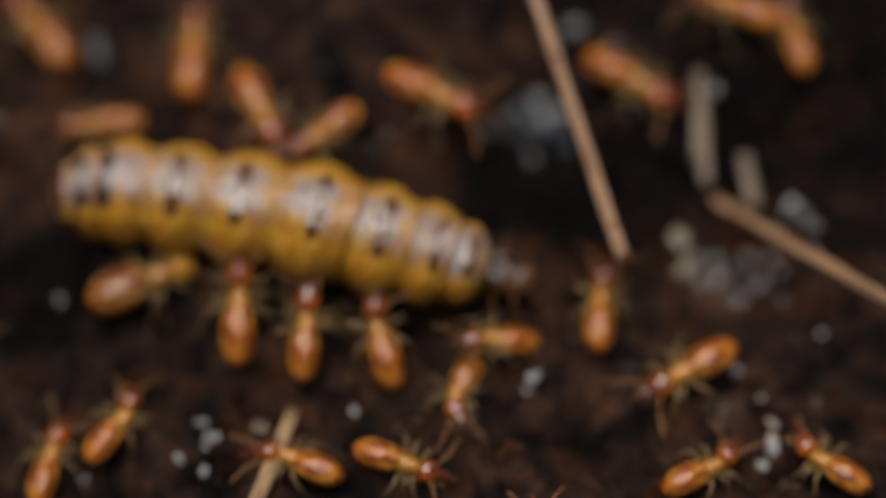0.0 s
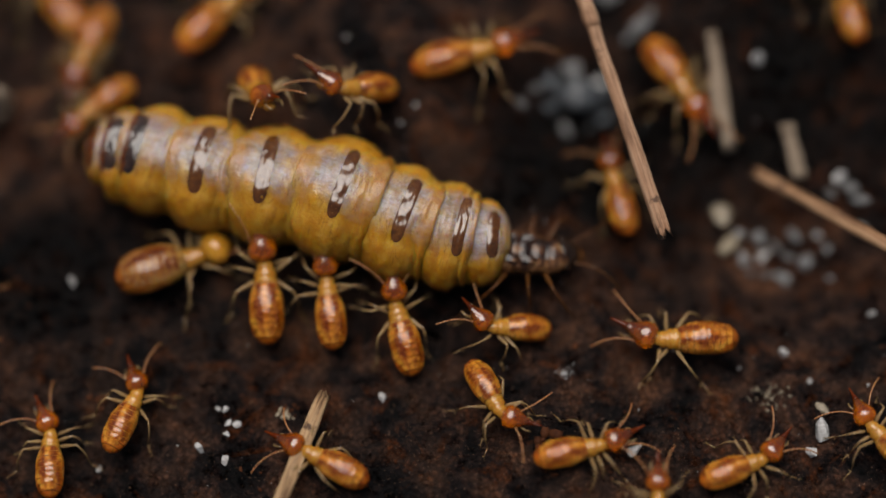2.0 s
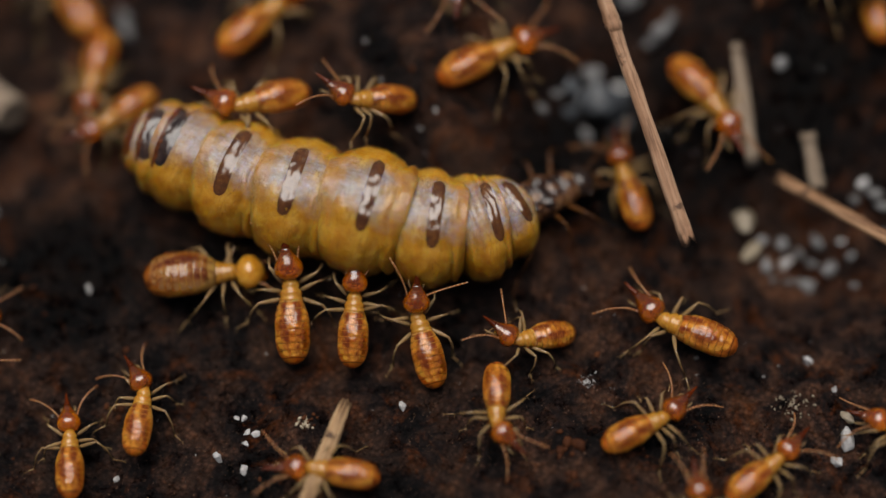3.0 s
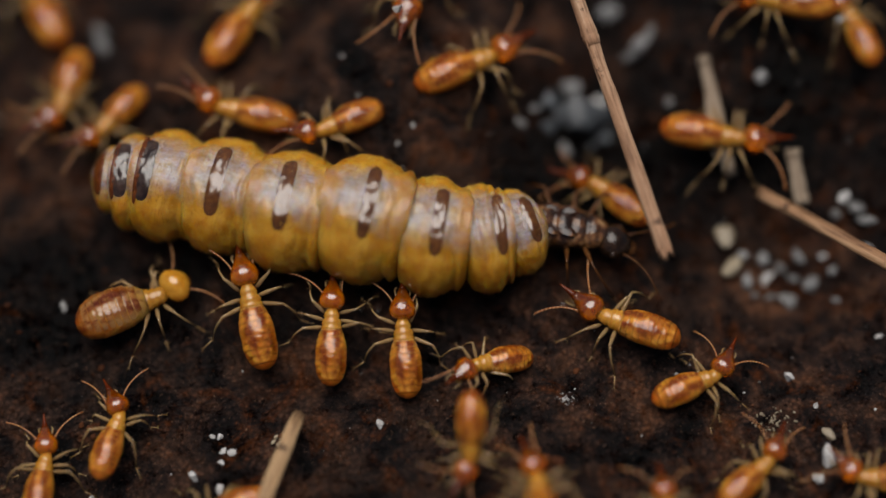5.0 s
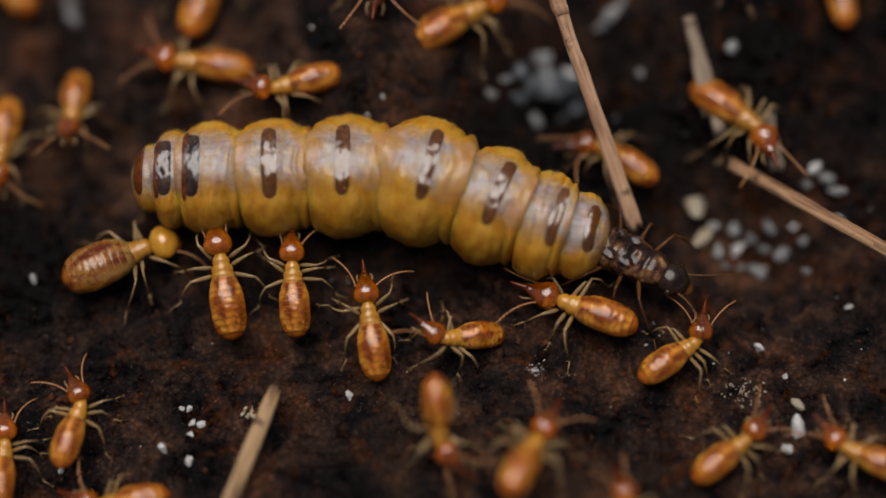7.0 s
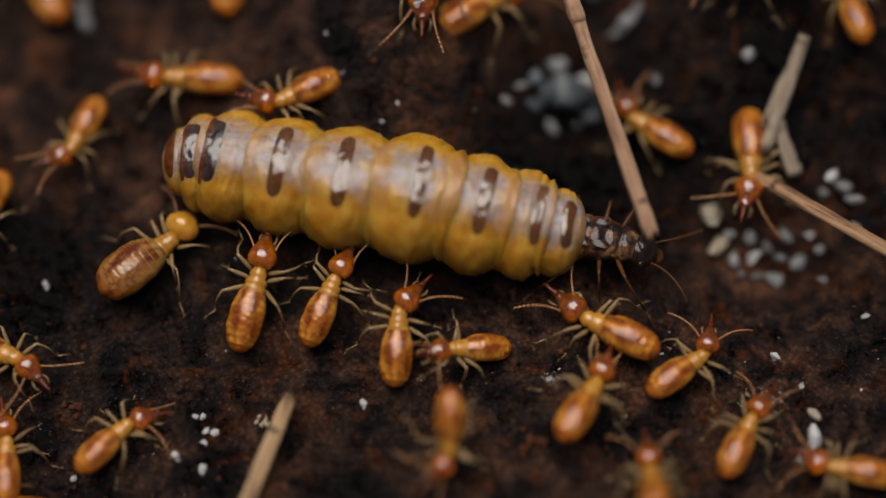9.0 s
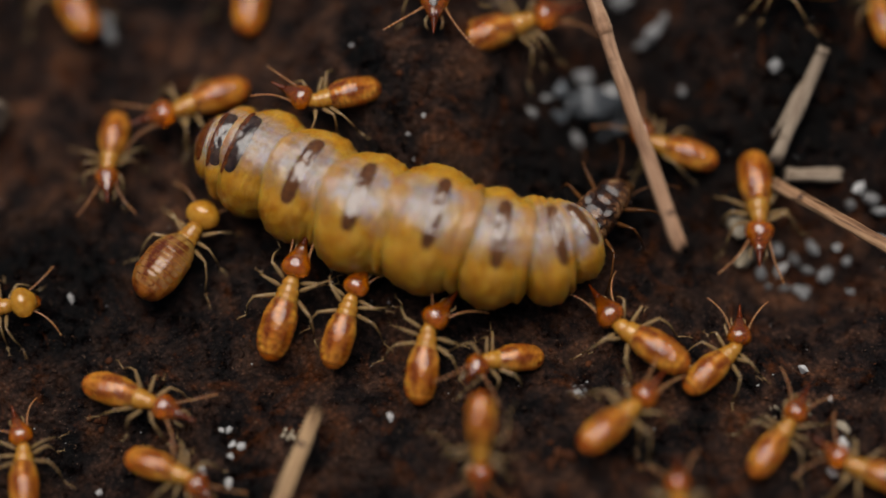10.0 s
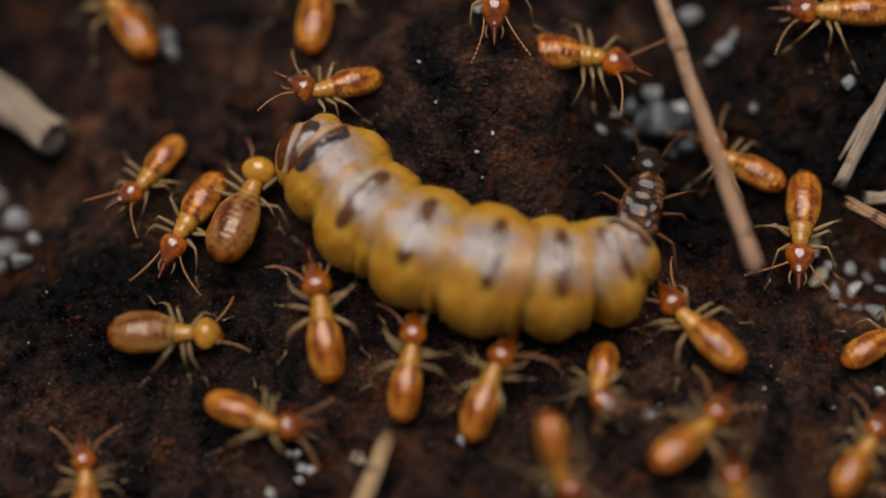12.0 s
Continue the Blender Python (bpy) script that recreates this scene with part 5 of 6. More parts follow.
    crawl(soldiers[14], [(0, -11.52, 11.28, -80.98, 5.28), (1.5, -11.55, 6.54, -101.42, 2.76), (2, -12.17, 5.43, -108.16, 8.94), (2.5, -12.39, 4.92, -105.68, 7.19), (3, -12.31, 4.68, -99.7, 2.43), (5, -12.45, 4.58, -101.24, -45), (5.5, -12.48, 4.5, -94.92, -19.26), (6, -12.91, 4.2, -108.94, -3.2), (6.5, -13.15, 3.2, -100.13, 4.67), (7, -13.23, 1.79, -93.12, 3.69), (9, -14.27, -0.5, -111.35, -18.07), (10, -16.92, -0.41, -162.83, 45), (12, -20.3, -0.01, -145.23, 21.5)], seed=15)
    crawl(soldiers[15], [(0, -13.87, 8.65, 129.32, -3.01), (3, -13.75, 8.88, 125.98, -8.67), (5.5, -13.83, 9.35, 116.58, 7.05), (7, -13.92, 9.38, 119.13, 4.84), (10, -13.12, 9.06, 121.13, -3.68), (12, -13.32, 8.91, 123.7, -2.91)], seed=16)
    crawl(workers[0], [(0, -8.39, -1.35, 24.45, 7.5), (0.5, -7.96, -1.77, 15.21, 23.11), (1.5, -8.07, -1.42, 27.9, 3.27), (2, -7.85, -1.49, 17.54, 15.86), (2.5, -7.71, -1.54, 16.9, 18.64), (3, -7.40, -1.82, 3.91, -1.61), (5, -8.82, -1.96, 21.73, 25.49), (5.5, -9.13, -1.33, 41.04, 4.05), (6, -8.82, -1.62, 26.83, 3.55), (6.5, -8.25, -1.45, 21.2, 0.49), (7, -8.37, -1.32, 23.92, -5.07), (9, -8.02, -0.83, 39.34, 22.38), (9.5, -8.06, -0.67, 39.61, 22.9), (10, -8.15, -0.04, 55.53, 11.35), (10.5, -8.43, 0.31, 56.16, 14.81), (11, -8.48, 0.50, 57, 8.75), (11.5, -8.58, 0.84, 63.27, 10.83), (12, -8.43, 2.01, 69.29, 7.3)], seed=17)
    crawl(workers[1], [(0, -15.37, -2.71, -1.77, 4.33), (9, -15.66, -3.24, -2.62, 4.41), (10, -13.7, -2.51, 2.08, 17.65), (10.5, -12.41, -2.95, -7.49, -3.99), (11, -11.52, -2.41, 1.75, 0.31), (11.5, -11.34, -2.74, -10.12, 13.45), (12, -10.16, -2.74, -0.77, 2.15)], seed=18)
    crawl(soldiers[16], [(0, -11.71, -6.98, 78.15, -6.9), (0.5, -11.71, -7.15, 76.76, 17.3), (1.5, -12.2, -7.04, 90.43, 21.67), (2, -12.21, -6.95, 93.79, 23.3), (2.5, -12.09, -6.77, 93.71, 7.25), (3, -12.16, -6.68, 94.93, 5.18), (5, -12.08, -6.79, 83.64, 14.65), (5.5, -12.03, -6.77, 78.94, 7.55), (6, -11.99, -6.87, 76.48, -2.18), (6.5, -11.89, -7.02, 74.4, 32.25), (7, -12.38, -7.19, 88.39, 7.17), (9, -12.73, -6.86, 93.87, 8.44), (9.5, -13.02, -6.84, 96.19, -0.71), (10, -13, -6.67, 95.89, 15), (10.5, -13.2, -6.65, 100.57, 4.59), (11, -13.23, -6.78, 98.23, 11.79), (11.5, -13.35, -6.79, 100.4, 12.49), (12, -13.11, -6.73, 95.38, 6.77)], seed=19)
    crawl(soldiers[17], [(0, -9.34, -5.96, 54.46, 45), (0.5, -9.66, -6.07, 59.28, 45), (1.5, -9.45, -5.8, 68.46, 45), (2, -9.57, -5.79, 67.29, 45), (2.5, -9.87, -5.54, 78.47, 45), (3, -9.94, -5.45, 84.05, 39.63), (5, -9.9, -5.63, 74.56, 45), (5.5, -10.18, -5.81, 77.79, 45), (6, -9.98, -5.98, 70.6, 45), (6.5, -10.19, -5.97, 74.47, 45), (7, -10.12, -6.11, 74.44, 45), (9, -9.06, -6.49, 44.76, -30.44), (9.5, -8.25, -7.26, 2.26, -20.06), (10, -7.97, -7.83, -21.13, -29.63), (10.5, -7.77, -8.37, -31.55, -5.71), (11, -7.5, -8.47, -32.4, -20.19), (11.5, -7.58, -9.14, -39.55, -12.88), (12, -7.99, -9.78, -28.9, -35.93)], seed=20)
    crawl(soldiers[18], [(0, -15.73, -4.12, -16.95, 1.99), (7, -15.56, -4.84, -17.95, 2), (9, -12.45, -4.56, -22.15, -24.49), (9.5, -11.16, -5.27, -23.86, 27.91), (10, -9.16, -5.52, -18.92, -7.86), (10.5, -8.04, -6.11, -27.41, -0.65), (11, -7.23, -6.34, -25.15, -9.16), (11.5, -7.48, -5.81, -18.6, 35.34), (12, -7.54, -5.64, -23.57, 25.94)], seed=21)
    crawl(soldiers[19], [(0, -4.38, -7.52, 157.45, 25.86), (0.5, -4.36, -7.7, 146.51, -5.79), (1.5, -4.4, -7.8, 149.41, -10.67), (2, -4.4, -7.83, 152.38, 0.6), (2.5, -4.44, -7.89, 162.16, 15.58), (3, -4.88, -8.06, 171.89, 12.35), (5, -7.26, -8.74, 194.94, -14.06), (5.5, -7.56, -9.04, 198.1, -40.79), (6, -8.93, -8.8, 188.18, -20.4), (6.5, -8.97, -9.01, 184.9, -16.53), (7, -9.46, -9.24, 190.42, -34.72), (9, -13.11, -9.01, 177.41, 11.4), (12, -16.28, -8.83, 187.39, -5.43)], seed=22)
    crawl(soldiers[20], [(0, 9.41, -7.76, 25.91, 28.86), (0.5, 9.25, -7.7, 35.43, -21.68), (1.5, 9.22, -8.18, 19.4, -5.99), (2, 9.25, -8.08, 20.29, 29.78), (2.5, 9.06, -7.79, 33.91, -19.49), (3, 9.02, -7.73, 38.21, 8.04), (5, 9.33, -7.26, 41.46, 27.13), (5.5, 9.39, -7.3, 35.69, -6.21), (6, 9.35, -7.1, 43.31, -45), (6.5, 9.69, -7.39, 35.91, -1.06), (7, 9.57, -7.51, 36.95, 16.49), (9, 9.3, -6.52, 62.72, -10.67), (9.5, 9.4, -6.44, 61.54, 25.37), (10, 9.58, -6.28, 52.94, 9.41), (10.5, 9.58, -6.39, 56.55, -5.35), (11, 9.55, -6.35, 59.86, -4.63), (11.5, 9.71, -6.28, 55.76, 5.53), (12, 9.7, -6.09, 55.29, 12.63)], seed=23)
    crawl(soldiers[21], [(0, 12.32, -7.5, 147.2, -29.46), (0.5, 12.44, -7.53, 134.24, -13.13), (1.5, 12.65, -7.21, 125.32, 9.34), (2, 12.49, -7.01, 131.66, -19.43), (2.5, 12.46, -6.88, 127.26, 23.06), (3, 12.29, -6.71, 124.91, 38.95), (5, 11.92, -7.81, 176.88, -45), (5.5, 12.17, -7.75, 176.6, -2.33), (6, 12.08, -7.87, 173.38, -45), (6.5, 12.26, -7.77, 159.41, -19.24), (7, 12.35, -7.79, 155.56, -28.75), (9, 11.42, -8.05, 171.97, -19.51), (9.5, 11.42, -7.9, 168.27, 22.97), (10, 11.15, -7.55, 159.55, -22.41), (10.5, 11.09, -7.49, 162.42, -11.93), (11, 11, -7.7, 163.83, 14.58), (12, 10.81, -7.64, 163.65, 21.49)], seed=24)
    crawl(soldiers[22], [(0, 3.68, -11.73, 92.44, 9.57), (3, 2.76, -11.31, 91.66, 9.98), (5, 2.45, -7.9, 94.3, 15.91), (5.5, 2.64, -7.9, 94.66, 7.44), (6, 2.91, -7.84, 78.92, -9.17), (6.5, 3.15, -7.68, 73.07, -0.75), (7, 3.35, -7.62, 63.88, -4.01), (9, 4.72, -5.45, 59.71, 9.59), (9.5, 4.78, -5.51, 51.42, 14.44), (10, 5.01, -5.77, 41.82, 9.23), (10.5, 4.86, -6.06, 41.78, 9.28), (11, 4.89, -5.72, 44.44, 20.12), (11.5, 5.33, -5.23, 36.06, 36.22), (12, 4.95, -5.62, 40.02, 20.19)], seed=25, raised=[(0, 0.5, 15, 0), (7.2, 0.6, 20, -10), (9, 0.4, 10, -6), (12, 0.4, 10, -6)])
    crawl(soldiers[23], [(0, 3.69, -10.2, 97.24, 2.43), (0.5, 4.15, -9.51, 101.89, 4.71), (1.5, 6.25, -9.5, 90.54, 3.66), (2, 6.01, -9.14, 90.52, -2.54), (2.5, 6.26, -9.08, 90.35, -2.42), (3, 6.55, -9.07, 90.19, 8.16), (5, 6.13, -8.5, 95.06, 1.16), (6, 5.95, -8.47, 98.04, 3.5), (7, 5.91, -9.46, 97.59, 7.88), (9, 6.15, -8.08, 92.87, 1.75), (9.5, 6.14, -8.2, 92.78, 4.64), (10, 6.08, -8.47, 90.19, -2.63), (11, 6.15, -8.28, 90.03, -2.53), (12, 5.58, -7.53, 91.87, 5.57)], seed=26, raised=[(0, 0.3, -8, 0), (3.2, 0.3, -8, 0), (5, 0.8, 24, -10), (12, 0.8, 24, -10)])
    crawl(soldiers[24], [(0, 12.34, 7.59, 103.83, 4.84), (0.5, 13.16, 8.49, 93.17, 7.41), (1.5, 12.66, 7.73, 102.9, -11.75), (2.5, 12.52, 7.6, 100.12, 0.5), (3, 12.68, 7.89, 100, 4.07), (5, 12.58, 7.33, 110.03, 19.61), (5.5, 12.79, 7.35, 111.34, 34.87), (6, 12.68, 7.53, 111.84, 4.15), (6.5, 12.81, 7.57, 107.93, 9.25), (7, 13.17, 7.97, 98.5, 2.12), (9, 12.82, 7.43, 106.81, -7.63), (9.5, 13.04, 7.53, 104.27, 3.24), (10.5, 13.06, 8.12, 100.64, 6.95), (12, 12.23, 8.02, 102.47, 4.57)], seed=27)
    crawl(soldiers[25], [(0, 0.71, 12.05, -93.17, -5.2), (1.5, 0.37, 9.83, -91.98, -2.69), (2.5, -0.13, 8.06, -90.15, -0.02), (3, -0.42, 7.32, -92.02, -2.8), (5, -1.28, 6.79, -93.89, -7.14), (5.5, -1.2, 7.05, -98.4, 2.81), (6, -0.85, 7.16, -96.01, 0.36), (6.5, -0.94, 6.78, -93.76, -1.57), (7, -1.28, 6.51, -97.15, 1.55), (9, -0.39, 6.26, -87.68, -3.94), (9.5, -0.52, 6.56, -89.85, -5.36), (10, -0.82, 6.74, -88.02, -3.73), (10.5, -0.67, 7.1, -88.97, -4.32), (11, -0.55, 7.14, -88.27, -2.07), (11.5, -0.82, 7.16, -89.7, -0.89), (12, -1.1, 7.09, -91.87, 0.74)], seed=28)
    crawl(soldiers[26], [(0, 9.7, 7.97, 156.15, 6.44), (0.5, 9.81, 8.33, 160.59, 11.71), (3, 10.69, 7.73, 171.06, 7.67), (5, 9.65, 7.15, 173.95, -4.95), (5.5, 9.51, 7.34, 174.58, -11.48), (6.5, 9.34, 7.53, 173.01, -3.73), (7, 9.4, 7.66, 172.95, -3.69), (9, 9.43, 7.42, 173.23, -3.71), (10.5, 9.56, 7.35, 175.87, -6.49), (12, 8.8, 6.98, 181.16, -2.89)], seed=29)
    walk(queen, [(t, mpose(x, y, 0, 0, 0, rz)) for t, x, y, rz in [(0, -4.94, 0.31, -12.5), (0.5, -4.92, 0.23, -13.35), (1.5, -4.89, 0.31, -14.28), (2, -4.87, 0.28, -15.77), (2.5, -4.74, 0.21, -18.02), (3, -4.65, 0.06, -17.43), (5, -4.11, 0.22, -12.47), (5.5, -3.65, 0.28, -8.02), (6, -2.7, 0.55, -6.79), (6.5, -1.7, 0.48, -6.56), (7, -1.44, 0.56, -7.57), (9, -1.95, 0.28, -12.53), (9.5, -2.1, 0.2, -15.68), (10, -2.25, -0.25, -21.23), (10.5, -2.58, -0.6, -25.56), (11, -2.82, -0.94, -25.53), (11.5, -2.75, -0.9, -25.15), (12, -2.64, -0.8, -23.23)]])
    walk(queen_segments[0], [(t, mpose(x, y, 1.45, 0, 0, rz)) for t, x, y, rz in [(0, -6.66, -0.64, 15.5), (0.5, -6.68, -0.37, 7.34), (1.5, -6.54, -0.45, 11.23), (2, -6.29, -0.24, 5.78), (2.5, -6.18, 0.04, 2.41), (3, -6.09, 0.47, 0.85), (5, -6.53, -0.04, 6.2), (5.5, -6.88, -0.13, 7.66), (6, -6.97, -0.41, 3.68), (6.5, -6.98, -0.58, 2.93), (7, -6.8, -0.8, 5.83), (9, -5.97, -0.12, 9.37), (9.5, -5.88, 0.4, -3.23), (10, -5.94, 0.53, 2.02), (10.5, -5.77, 0.71, 18.32), (11, -5.54, 1.28, 19.16), (11.5, -5.5, 1.29, 19.25), (12, -5.56, 1.44, 8.56)]])
    walk(queen_segments[1], [(t, mpose(x, y, 1.45, 0, 0, rz)) for t, x, y, rz in [(0, -5.98, -0.44, 14.74), (0.5, -5.98, -0.27, 6.74), (1.5, -5.86, -0.32, 7.22), (2, -5.63, -0.17, 5.4), (2.5, -5.53, 0.07, 1.98), (3, -5.45, 0.49, -0.74), (5, -5.85, 0.03, 4.95), (5.5, -6.16, -0.03, 6.96), (6, -6.24, -0.36, 3.69), (6.5, -6.25, -0.54, 3.31), (7, -6.08, -0.73, 6.02), (9, -5.35, -0.02, 6.75), (9.5, -5.26, 0.36, -3.46), (10, -5.31, 0.55, -0.29), (10.5, -5.17, 0.91, 13.34), (11, -4.95, 1.49, 10.49), (11.5, -4.92, 1.5, 9.52), (12, -4.94, 1.54, 1.12)]])
    walk(queen_segments[2], [(t, mpose(x, y, 1.53, 0, 0, rz)) for t, x, y, rz in [(0, -4.77, -0.2, 7.39), (0.5, -4.76, -0.17, 3.21), (1.5, -4.66, -0.27, 0.91), (2, -4.47, -0.1, 0.65), (2.5, -4.39, 0.07, -2), (3, -4.32, 0.39, -8.11), (5, -4.64, 0.09, 1.16), (5.5, -4.89, 0.05, -1.07), (6, -4.95, -0.28, 3.05), (6.5, -4.96, -0.44, 4.83), (7, -4.83, -0.59, 6.65), (9, -4.25, 0.02, 0.08), (9.5, -4.17, 0.28, -5.4), (10, -4.21, 0.46, -7.27), (10.5, -4.1, 0.89, -13.85), (11, -3.91, 1.3, -25.24), (11.5, -3.9, 1.25, -30.1), (12, -3.92, 1.23, -30.57)]])
    walk(queen_segments[3], [(t, mpose(x, y, 1.61, 0, 0, rz)) for t, x, y, rz in [(0, -2.86, -0.07, 2.68), (0.5, -2.85, -0.11, 1.52), (1.5, -2.79, -0.21, 3.89), (2, -2.68, -0.15, 0.64), (2.5, -2.64, -0.03, -1.98), (3, -2.61, 0.1, -7.32), (5, -2.78, 0.08, -2.34), (5.5, -2.94, -0.09, -1.83), (6, -2.97, -0.2, 2.88), (6.5, -2.98, -0.26, 5.43), (7, -2.9, -0.35, 7.65), (9, -2.55, 0, -0.84), (9.5, -2.51, 0.1, -6.82), (10, -2.53, 0.21, -9.2), (10.5, -2.5, 0.34, -16.03), (11, -2.44, 0.49, -23.87), (11.5, -2.47, 0.37, -21.78), (12, -2.49, 0.36, -19.97)]])
    walk(queen_segments[4], [(t, mpose(x, y, 1.69, 0, 0, rz)) for t, x, y, rz in [(0, -0.71, 0, 0.6), (0.5, -0.7, -0.04, 2.58), (1.5, -0.69, -0.05, 3.96), (2, -0.66, -0.03, 3.25), (2.5, -0.65, -0.03, 1.88), (3, -0.64, -0.02, 0.35), (5, -0.69, -0.04, 0.83), (5.5, -0.72, -0.06, 3.27), (6, -0.73, -0.05, 3.99), (6.5, -0.74, -0.05, 4.49), (7, -0.72, -0.06, 5.68), (9, -0.63, -0.01, 0.76), (9.5, -0.62, -0.05, 1.55), (10, -0.63, -0.03, -0.56), (10.5, -0.63, -0.01, -2.4), (11, -0.62, -0.06, -1.98), (11.5, -0.62, -0.03, -1.74), (12, -0.62, 0.02, -4.04)]])
    walk(queen_segments[5], [(t, mpose(x, y, 1.78, 0, 0, rz)) for t, x, y, rz in [(0, 1.63, -0.03, -1.64), (0.5, 1.62, 0.03, -1.92), (1.5, 1.59, 0.01, -4.49), (2, 1.53, 0.02, -2.43), (2.5, 1.5, 0.06, -0.55), (3, 1.48, 0.1, 2.78), (5, 1.58, 0.13, 1.13), (5.5, 1.67, 0.1, -0.73), (6, 1.69, 0.04, -3.45), (6.5, 1.69, 0.02, -4.71), (7, 1.65, -0.02, -6.94), (9, 1.45, 0.03, 0.2), (9.5, 1.42, 0.13, 3.14), (10, 1.44, 0.14, 4.84), (10.5, 1.43, 0.14, 8.71), (11, 1.4, 0.33, 12.8), (11.5, 1.42, 0.19, 9.34), (12, 1.43, 0.07, 9.5)]])
    walk(queen_segments[6], [(t, mpose(x, y, 1.63, 0, 0, rz)) for t, x, y, rz in [(0, 3.78, -0.11, -2.06), (0.5, 3.76, -0.14, -3.61), (1.5, 3.68, -0.27, -3.85), (2, 3.54, -0.15, -1.99), (2.5, 3.48, 0.02, 6.71), (3, 3.44, 0.24, 12.26), (5, 3.68, 0.11, 5.49), (5.5, 3.87, -0.07, -2.45), (6, 3.91, -0.26, -7.55), (6.5, 3.91, -0.38, -13.05), (7, 3.8, -0.5, -14.51), (9, 3.37, 0.01, 0.19), (9.5, 3.32, 0.17, 1.3), (10, 3.35, 0.34, 12.62), (10.5, 3.3, 0.57, 16.91), (11, 3.24, 0.81, 24.2), (11.5, 3.24, 0.7, 26.78), (12, 3.23, 0.67, 23.99)]])
    walk(queen_segments[7], [(t, mpose(x, y, 1.49, 0, 0, rz)) for t, x, y, rz in [(0, 5.37, -0.16, -0.99), (0.5, 5.35, -0.17, 1.77), (1.5, 5.23, -0.27, 1.15), (2, 5.03, -0.1, 5.26), (2.5, 4.89, 0.39, 19.68), (3, 4.77, 0.78, 36.27), (5, 5.19, 0.45, 21.8), (5.5, 5.51, -0.04, 3.19), (6, 5.55, -0.45, -4.56), (6.5, 5.52, -0.77, -9.99), (7, 5.37, -0.88, -8.63), (9, 4.79, 0.04, 2.18), (9.5, 4.71, 0.24, 10.91), (10, 4.66, 0.85, 36.31), (10.5, 4.55, 1.17, 48.91), (11, 4.38, 1.62, 52.51), (11.5, 4.34, 1.55, 58.66), (12, 4.39, 1.42, 58.1)]])
    walk(queen_segments[8], [(t, mpose(x, y, 1.35, 0, 0, rz)) for t, x, y, rz in [(0, 6.54, -0.17, 0.37), (0.5, 6.51, -0.09, 3.08), (1.5, 6.37, -0.26, -1.06), (2, 6.11, 0.07, 11.29), (2.5, 5.88, 0.81, 28.02), (3, 5.5, 1.56, 51.11), (5, 6.17, 1.01, 32.15), (5.5, 6.7, 0.05, 4.67), (6, 6.77, -0.48, -0.12), (6.5, 6.73, -0.92, -8.29), (7, 6.56, -1, -6.4), (9, 5.83, 0.09, 3.3), (9.5, 5.67, 0.6, 26.14), (10, 5.34, 1.63, 56.6), (10.5, 4.95, 2.11, 74.22), (11, 4.75, 2.57, 79), (11.5, 4.58, 2.54, 83.79), (12, 4.62, 2.42, 83.55)]])
    walk(queen_thorax, [(t, mpose(x, y, 1.12, 0, 0, rz)) for t, x, y, rz in [(0, 7.61, -0.11, -2.32), (0.5, 7.93, -0.44, -25.99), (1.5, 7.92, -0.4, -3.04), (2, 7.44, 0.13, 10.58), (2.5, 6.85, 1.69, 41.06), (3, 6.36, 2.56, 46.1), (5, 7.56, 1.51, 3.64), (5.5, 8.22, 0.15, 0.65), (6, 8.32, -0.74, -15.84), (6.5, 8.28, -1.46, -30.75), (7, 8.01, -1.42, -20.52), (9, 7.08, 0.23, 2.3), (9.5, 6.73, 1.13, 33.86), (10, 5.76, 2.87, 73.1), (10.5, 5.06, 3.46, 98.6), (11, 4.6, 4.15, 107.92), (11.5, 4.59, 3.98, 99.09), (12, 4.69, 4.06, 95.82)]])
    walk(queen_head, [(t, mpose(x, y, 1.02, 0, 0, rz)) for t, x, y, rz in [(0, 8.45, -0.21, -7.06), (0.5, 9.05, -1.07, -29.08), (1.5, 9.09, -0.4, -0.06), (2, 8.43, 0.51, 21.15), (2.5, 7.69, 2.28, 35.05), (3, 7.29, 3.49, 44.8), (5, 9.01, 1.43, -3.33), (5.5, 9.63, 0.12, -1.49), (6, 9.93, -1.23, -16.97), (6.5, 9.56, -2.38, -35.63), (7, 9.35, -1.92, -20.57), (9, 8.32, 0.2, -1.04), (9.5, 7.7, 1.91, 38.64), (10, 6.05, 3.62, 68.39), (10.5, 4.7, 4.93, 103.71), (11, 3.97, 5.6, 113.75), (11.5, 4.21, 5.52, 103.71), (12, 4.38, 5.59, 101.19)]])
    walk(carried_grain, [(t, mpose(x, y, 1.50 + rise(x, y), 20, 10, 30)) for t, x, y in [(0, 0.41, 10.18), (1.5, 0.16, 7.63), (2.5, -0.26, 6.31), (3, -0.64, 5.84), (5, -1.61, 5.73), (5.5, -1.48, 5.86), (6, -0.9, 5.88), (6.5, -1.02, 5.7), (7, -1.38, 5.43), (9, -0.51, 5.32), (9.5, -0.6, 5.47), (10, -0.81, 5.7), (10.5, -0.64, 5.94), (11, -0.34, 6.08), (11.5, -0.74, 6.03), (12, -1.59, 5.91)]])
    walk(held_grain, [(t, mpose(x, y, 1.20 + rise(x, y), 20, 10, 30)) for t, x, y in [(0, 12.28, 8.07), (0.5, 12.92, 9.47), (1.5, 12.55, 8.46), (2.5, 12.24, 8.24), (3, 12.41, 8.41), (5, 12.21, 6.56), (5.5, 12.26, 6.63), (6, 12.29, 7.08), (6.5, 12.38, 7.46), (7, 12.81, 8.21), (9, 12.54, 7.64), (9.5, 12.72, 7.7), (12, 11.98, 8.47)]])
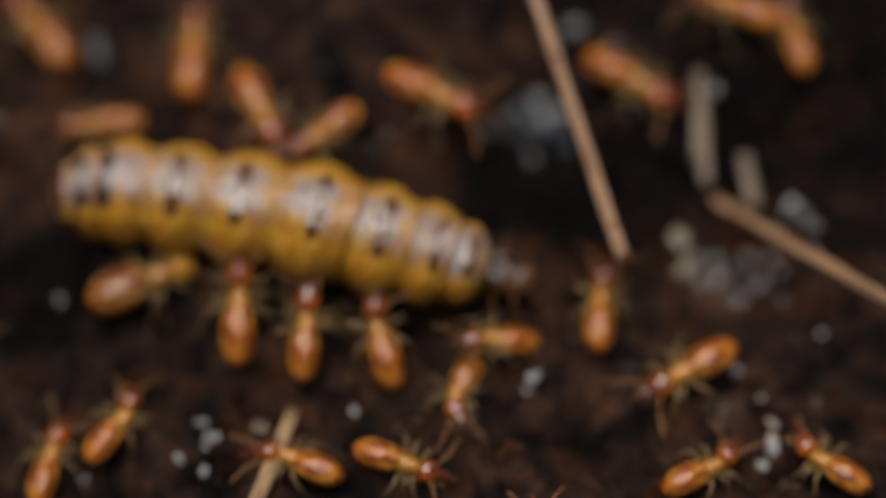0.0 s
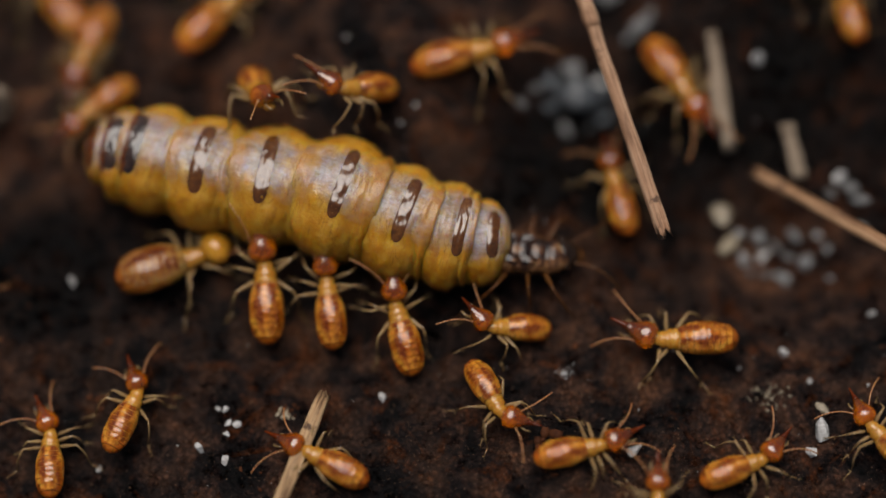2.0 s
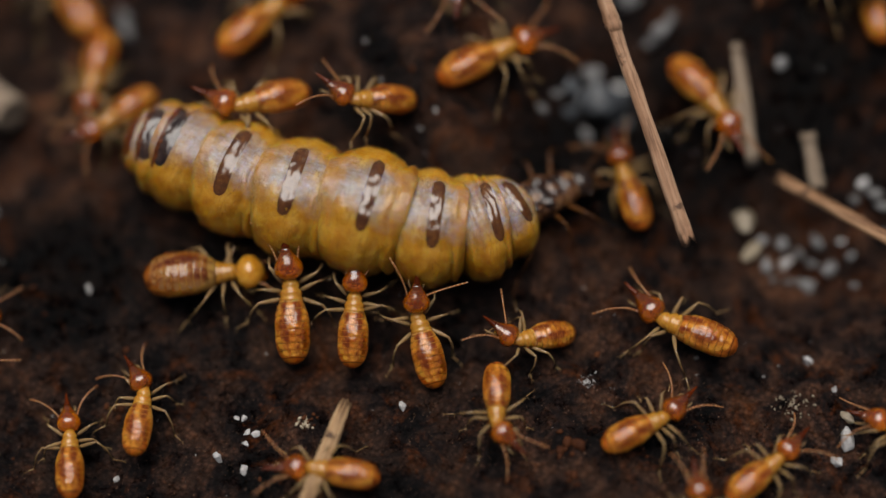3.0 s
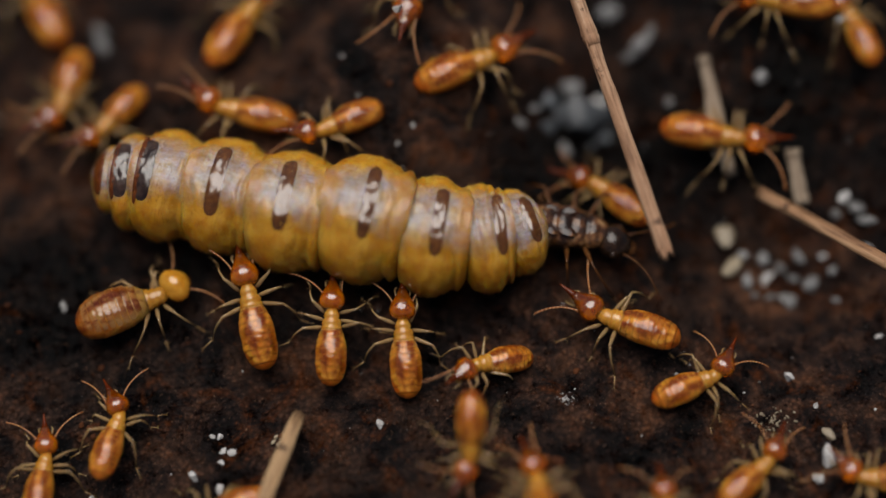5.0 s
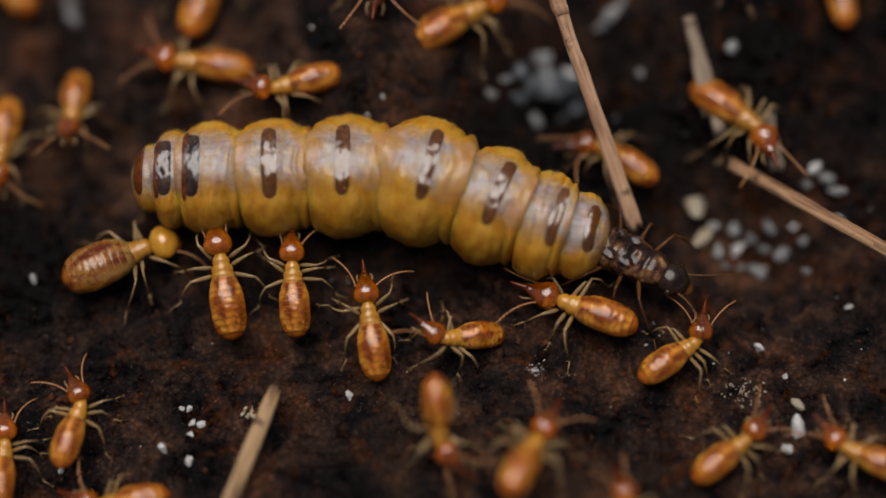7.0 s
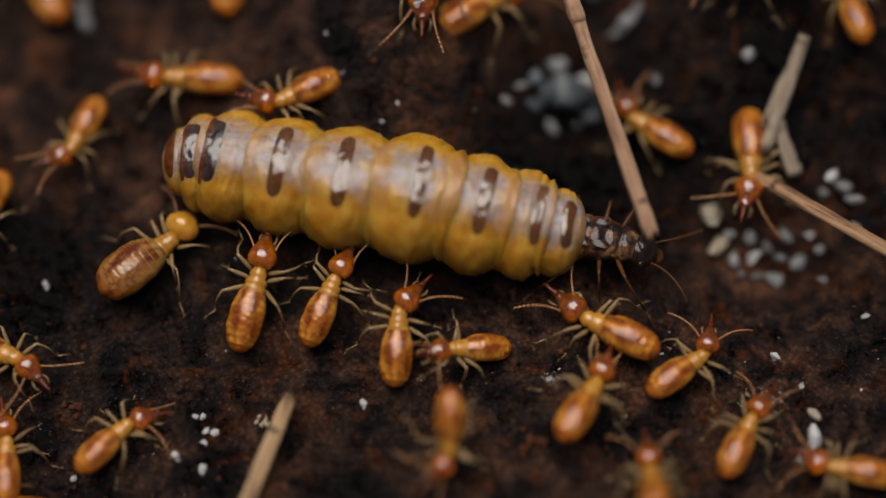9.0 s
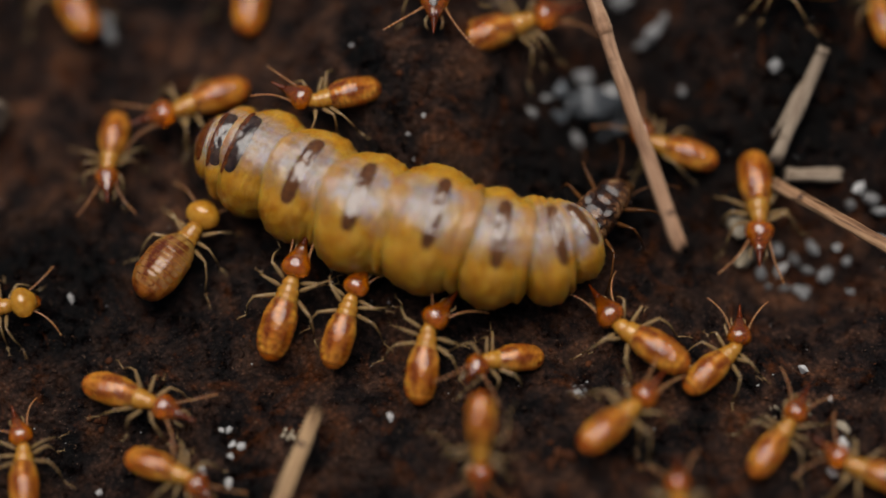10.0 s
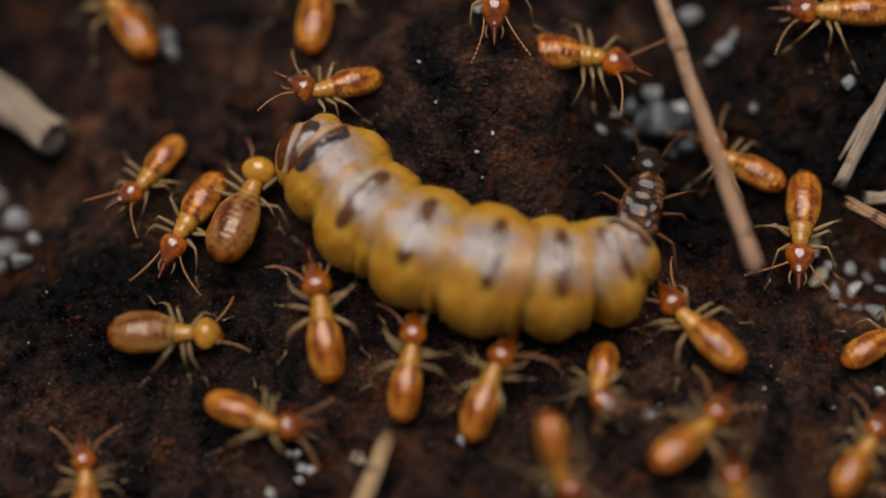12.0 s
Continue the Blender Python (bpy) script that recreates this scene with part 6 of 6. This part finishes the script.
    walk(rolled_grain, [(t, mpose(x, y, 0.35 + rise(x, y), 20, 10, 30)) for t, x, y in [(0, 3.65, -4.81), (0.5, 3.04, -5.49), (1.5, 5.01, -6.79), (2, 5.46, -7.74), (2.5, 5.77, -8.61), (3, 6.11, -9.18), (5, 6.21, -10.23), (7, 6.65, -11.04), (9, 6.66, -10.83), (12, 6.16, -9.55)]])
    lain = straw_stub.matrix_basis.copy()
    walk(straw_stub, [(t, Matrix.Translation((x * MM, y * MM, 0)) @ lain) for t, x, y in [(0, 0.52, -0.28), (1.5, 0.60, -0.24), (3, 0.70, -0.20), (3.8, 0.45, -0.12), (4.8, 0, 0), (5.5, 0, 0), (6, 0.22, -0.10), (9, 0.24, -0.08), (12, 0.28, -0.12)]])
    walk(grey_stick, [(t, lying(x, y, 0.45, rz)) for t, x, y, rz in [(0, 9.28, 3.69, -85.83), (0.5, 9.46, 3.77, -85.37), (1.5, 8.82, 3.99, -81.54), (2.5, 8.39, 3.89, -81.32), (3, 8.54, 3.75, -82.03), (5, 8.31, 3.84, -77.72), (5.5, 8.29, 3.97, -76), (6, 8.4, 3.92, -78.41), (6.5, 8.48, 4.02, -76.11), (7, 8.85, 4.08, -74.26), (9, 10.78, 3.76, -111.03), (9.5, 10.49, 3.8, -116.29), (10, 10.41, 3.77, -115.47), (10.5, 10.41, 3.81, -116.13), (11, 10.33, 3.79, -117.27), (11.5, 10.41, 3.74, -117), (12, 10.23, 3.58, -119.09)]])
    walk(stick_piece, [(t, lying(x, y, 0.30, rz)) for t, x, y, rz in [(0, 10.85, 2.2, -77.58), (1.5, 10.98, 2.3, -72.34), (2.5, 10.68, 2.19, -78.51), (5, 10.81, 2.08, -79.27), (5.5, 10.85, 2.24, -79.12), (6.5, 10.92, 2.23, -76.75), (7, 10.94, 2.24, -79.23), (9, 10.86, 2.28, -69.87), (9.5, 11.1, 1.9, -7.26), (10, 10.87, 1.88, -0.14), (10.5, 10.88, 1.88, -0.07), (11, 10.84, 1.89, 2.03), (12, 11.06, 1.76, 2.9)]])


motions()
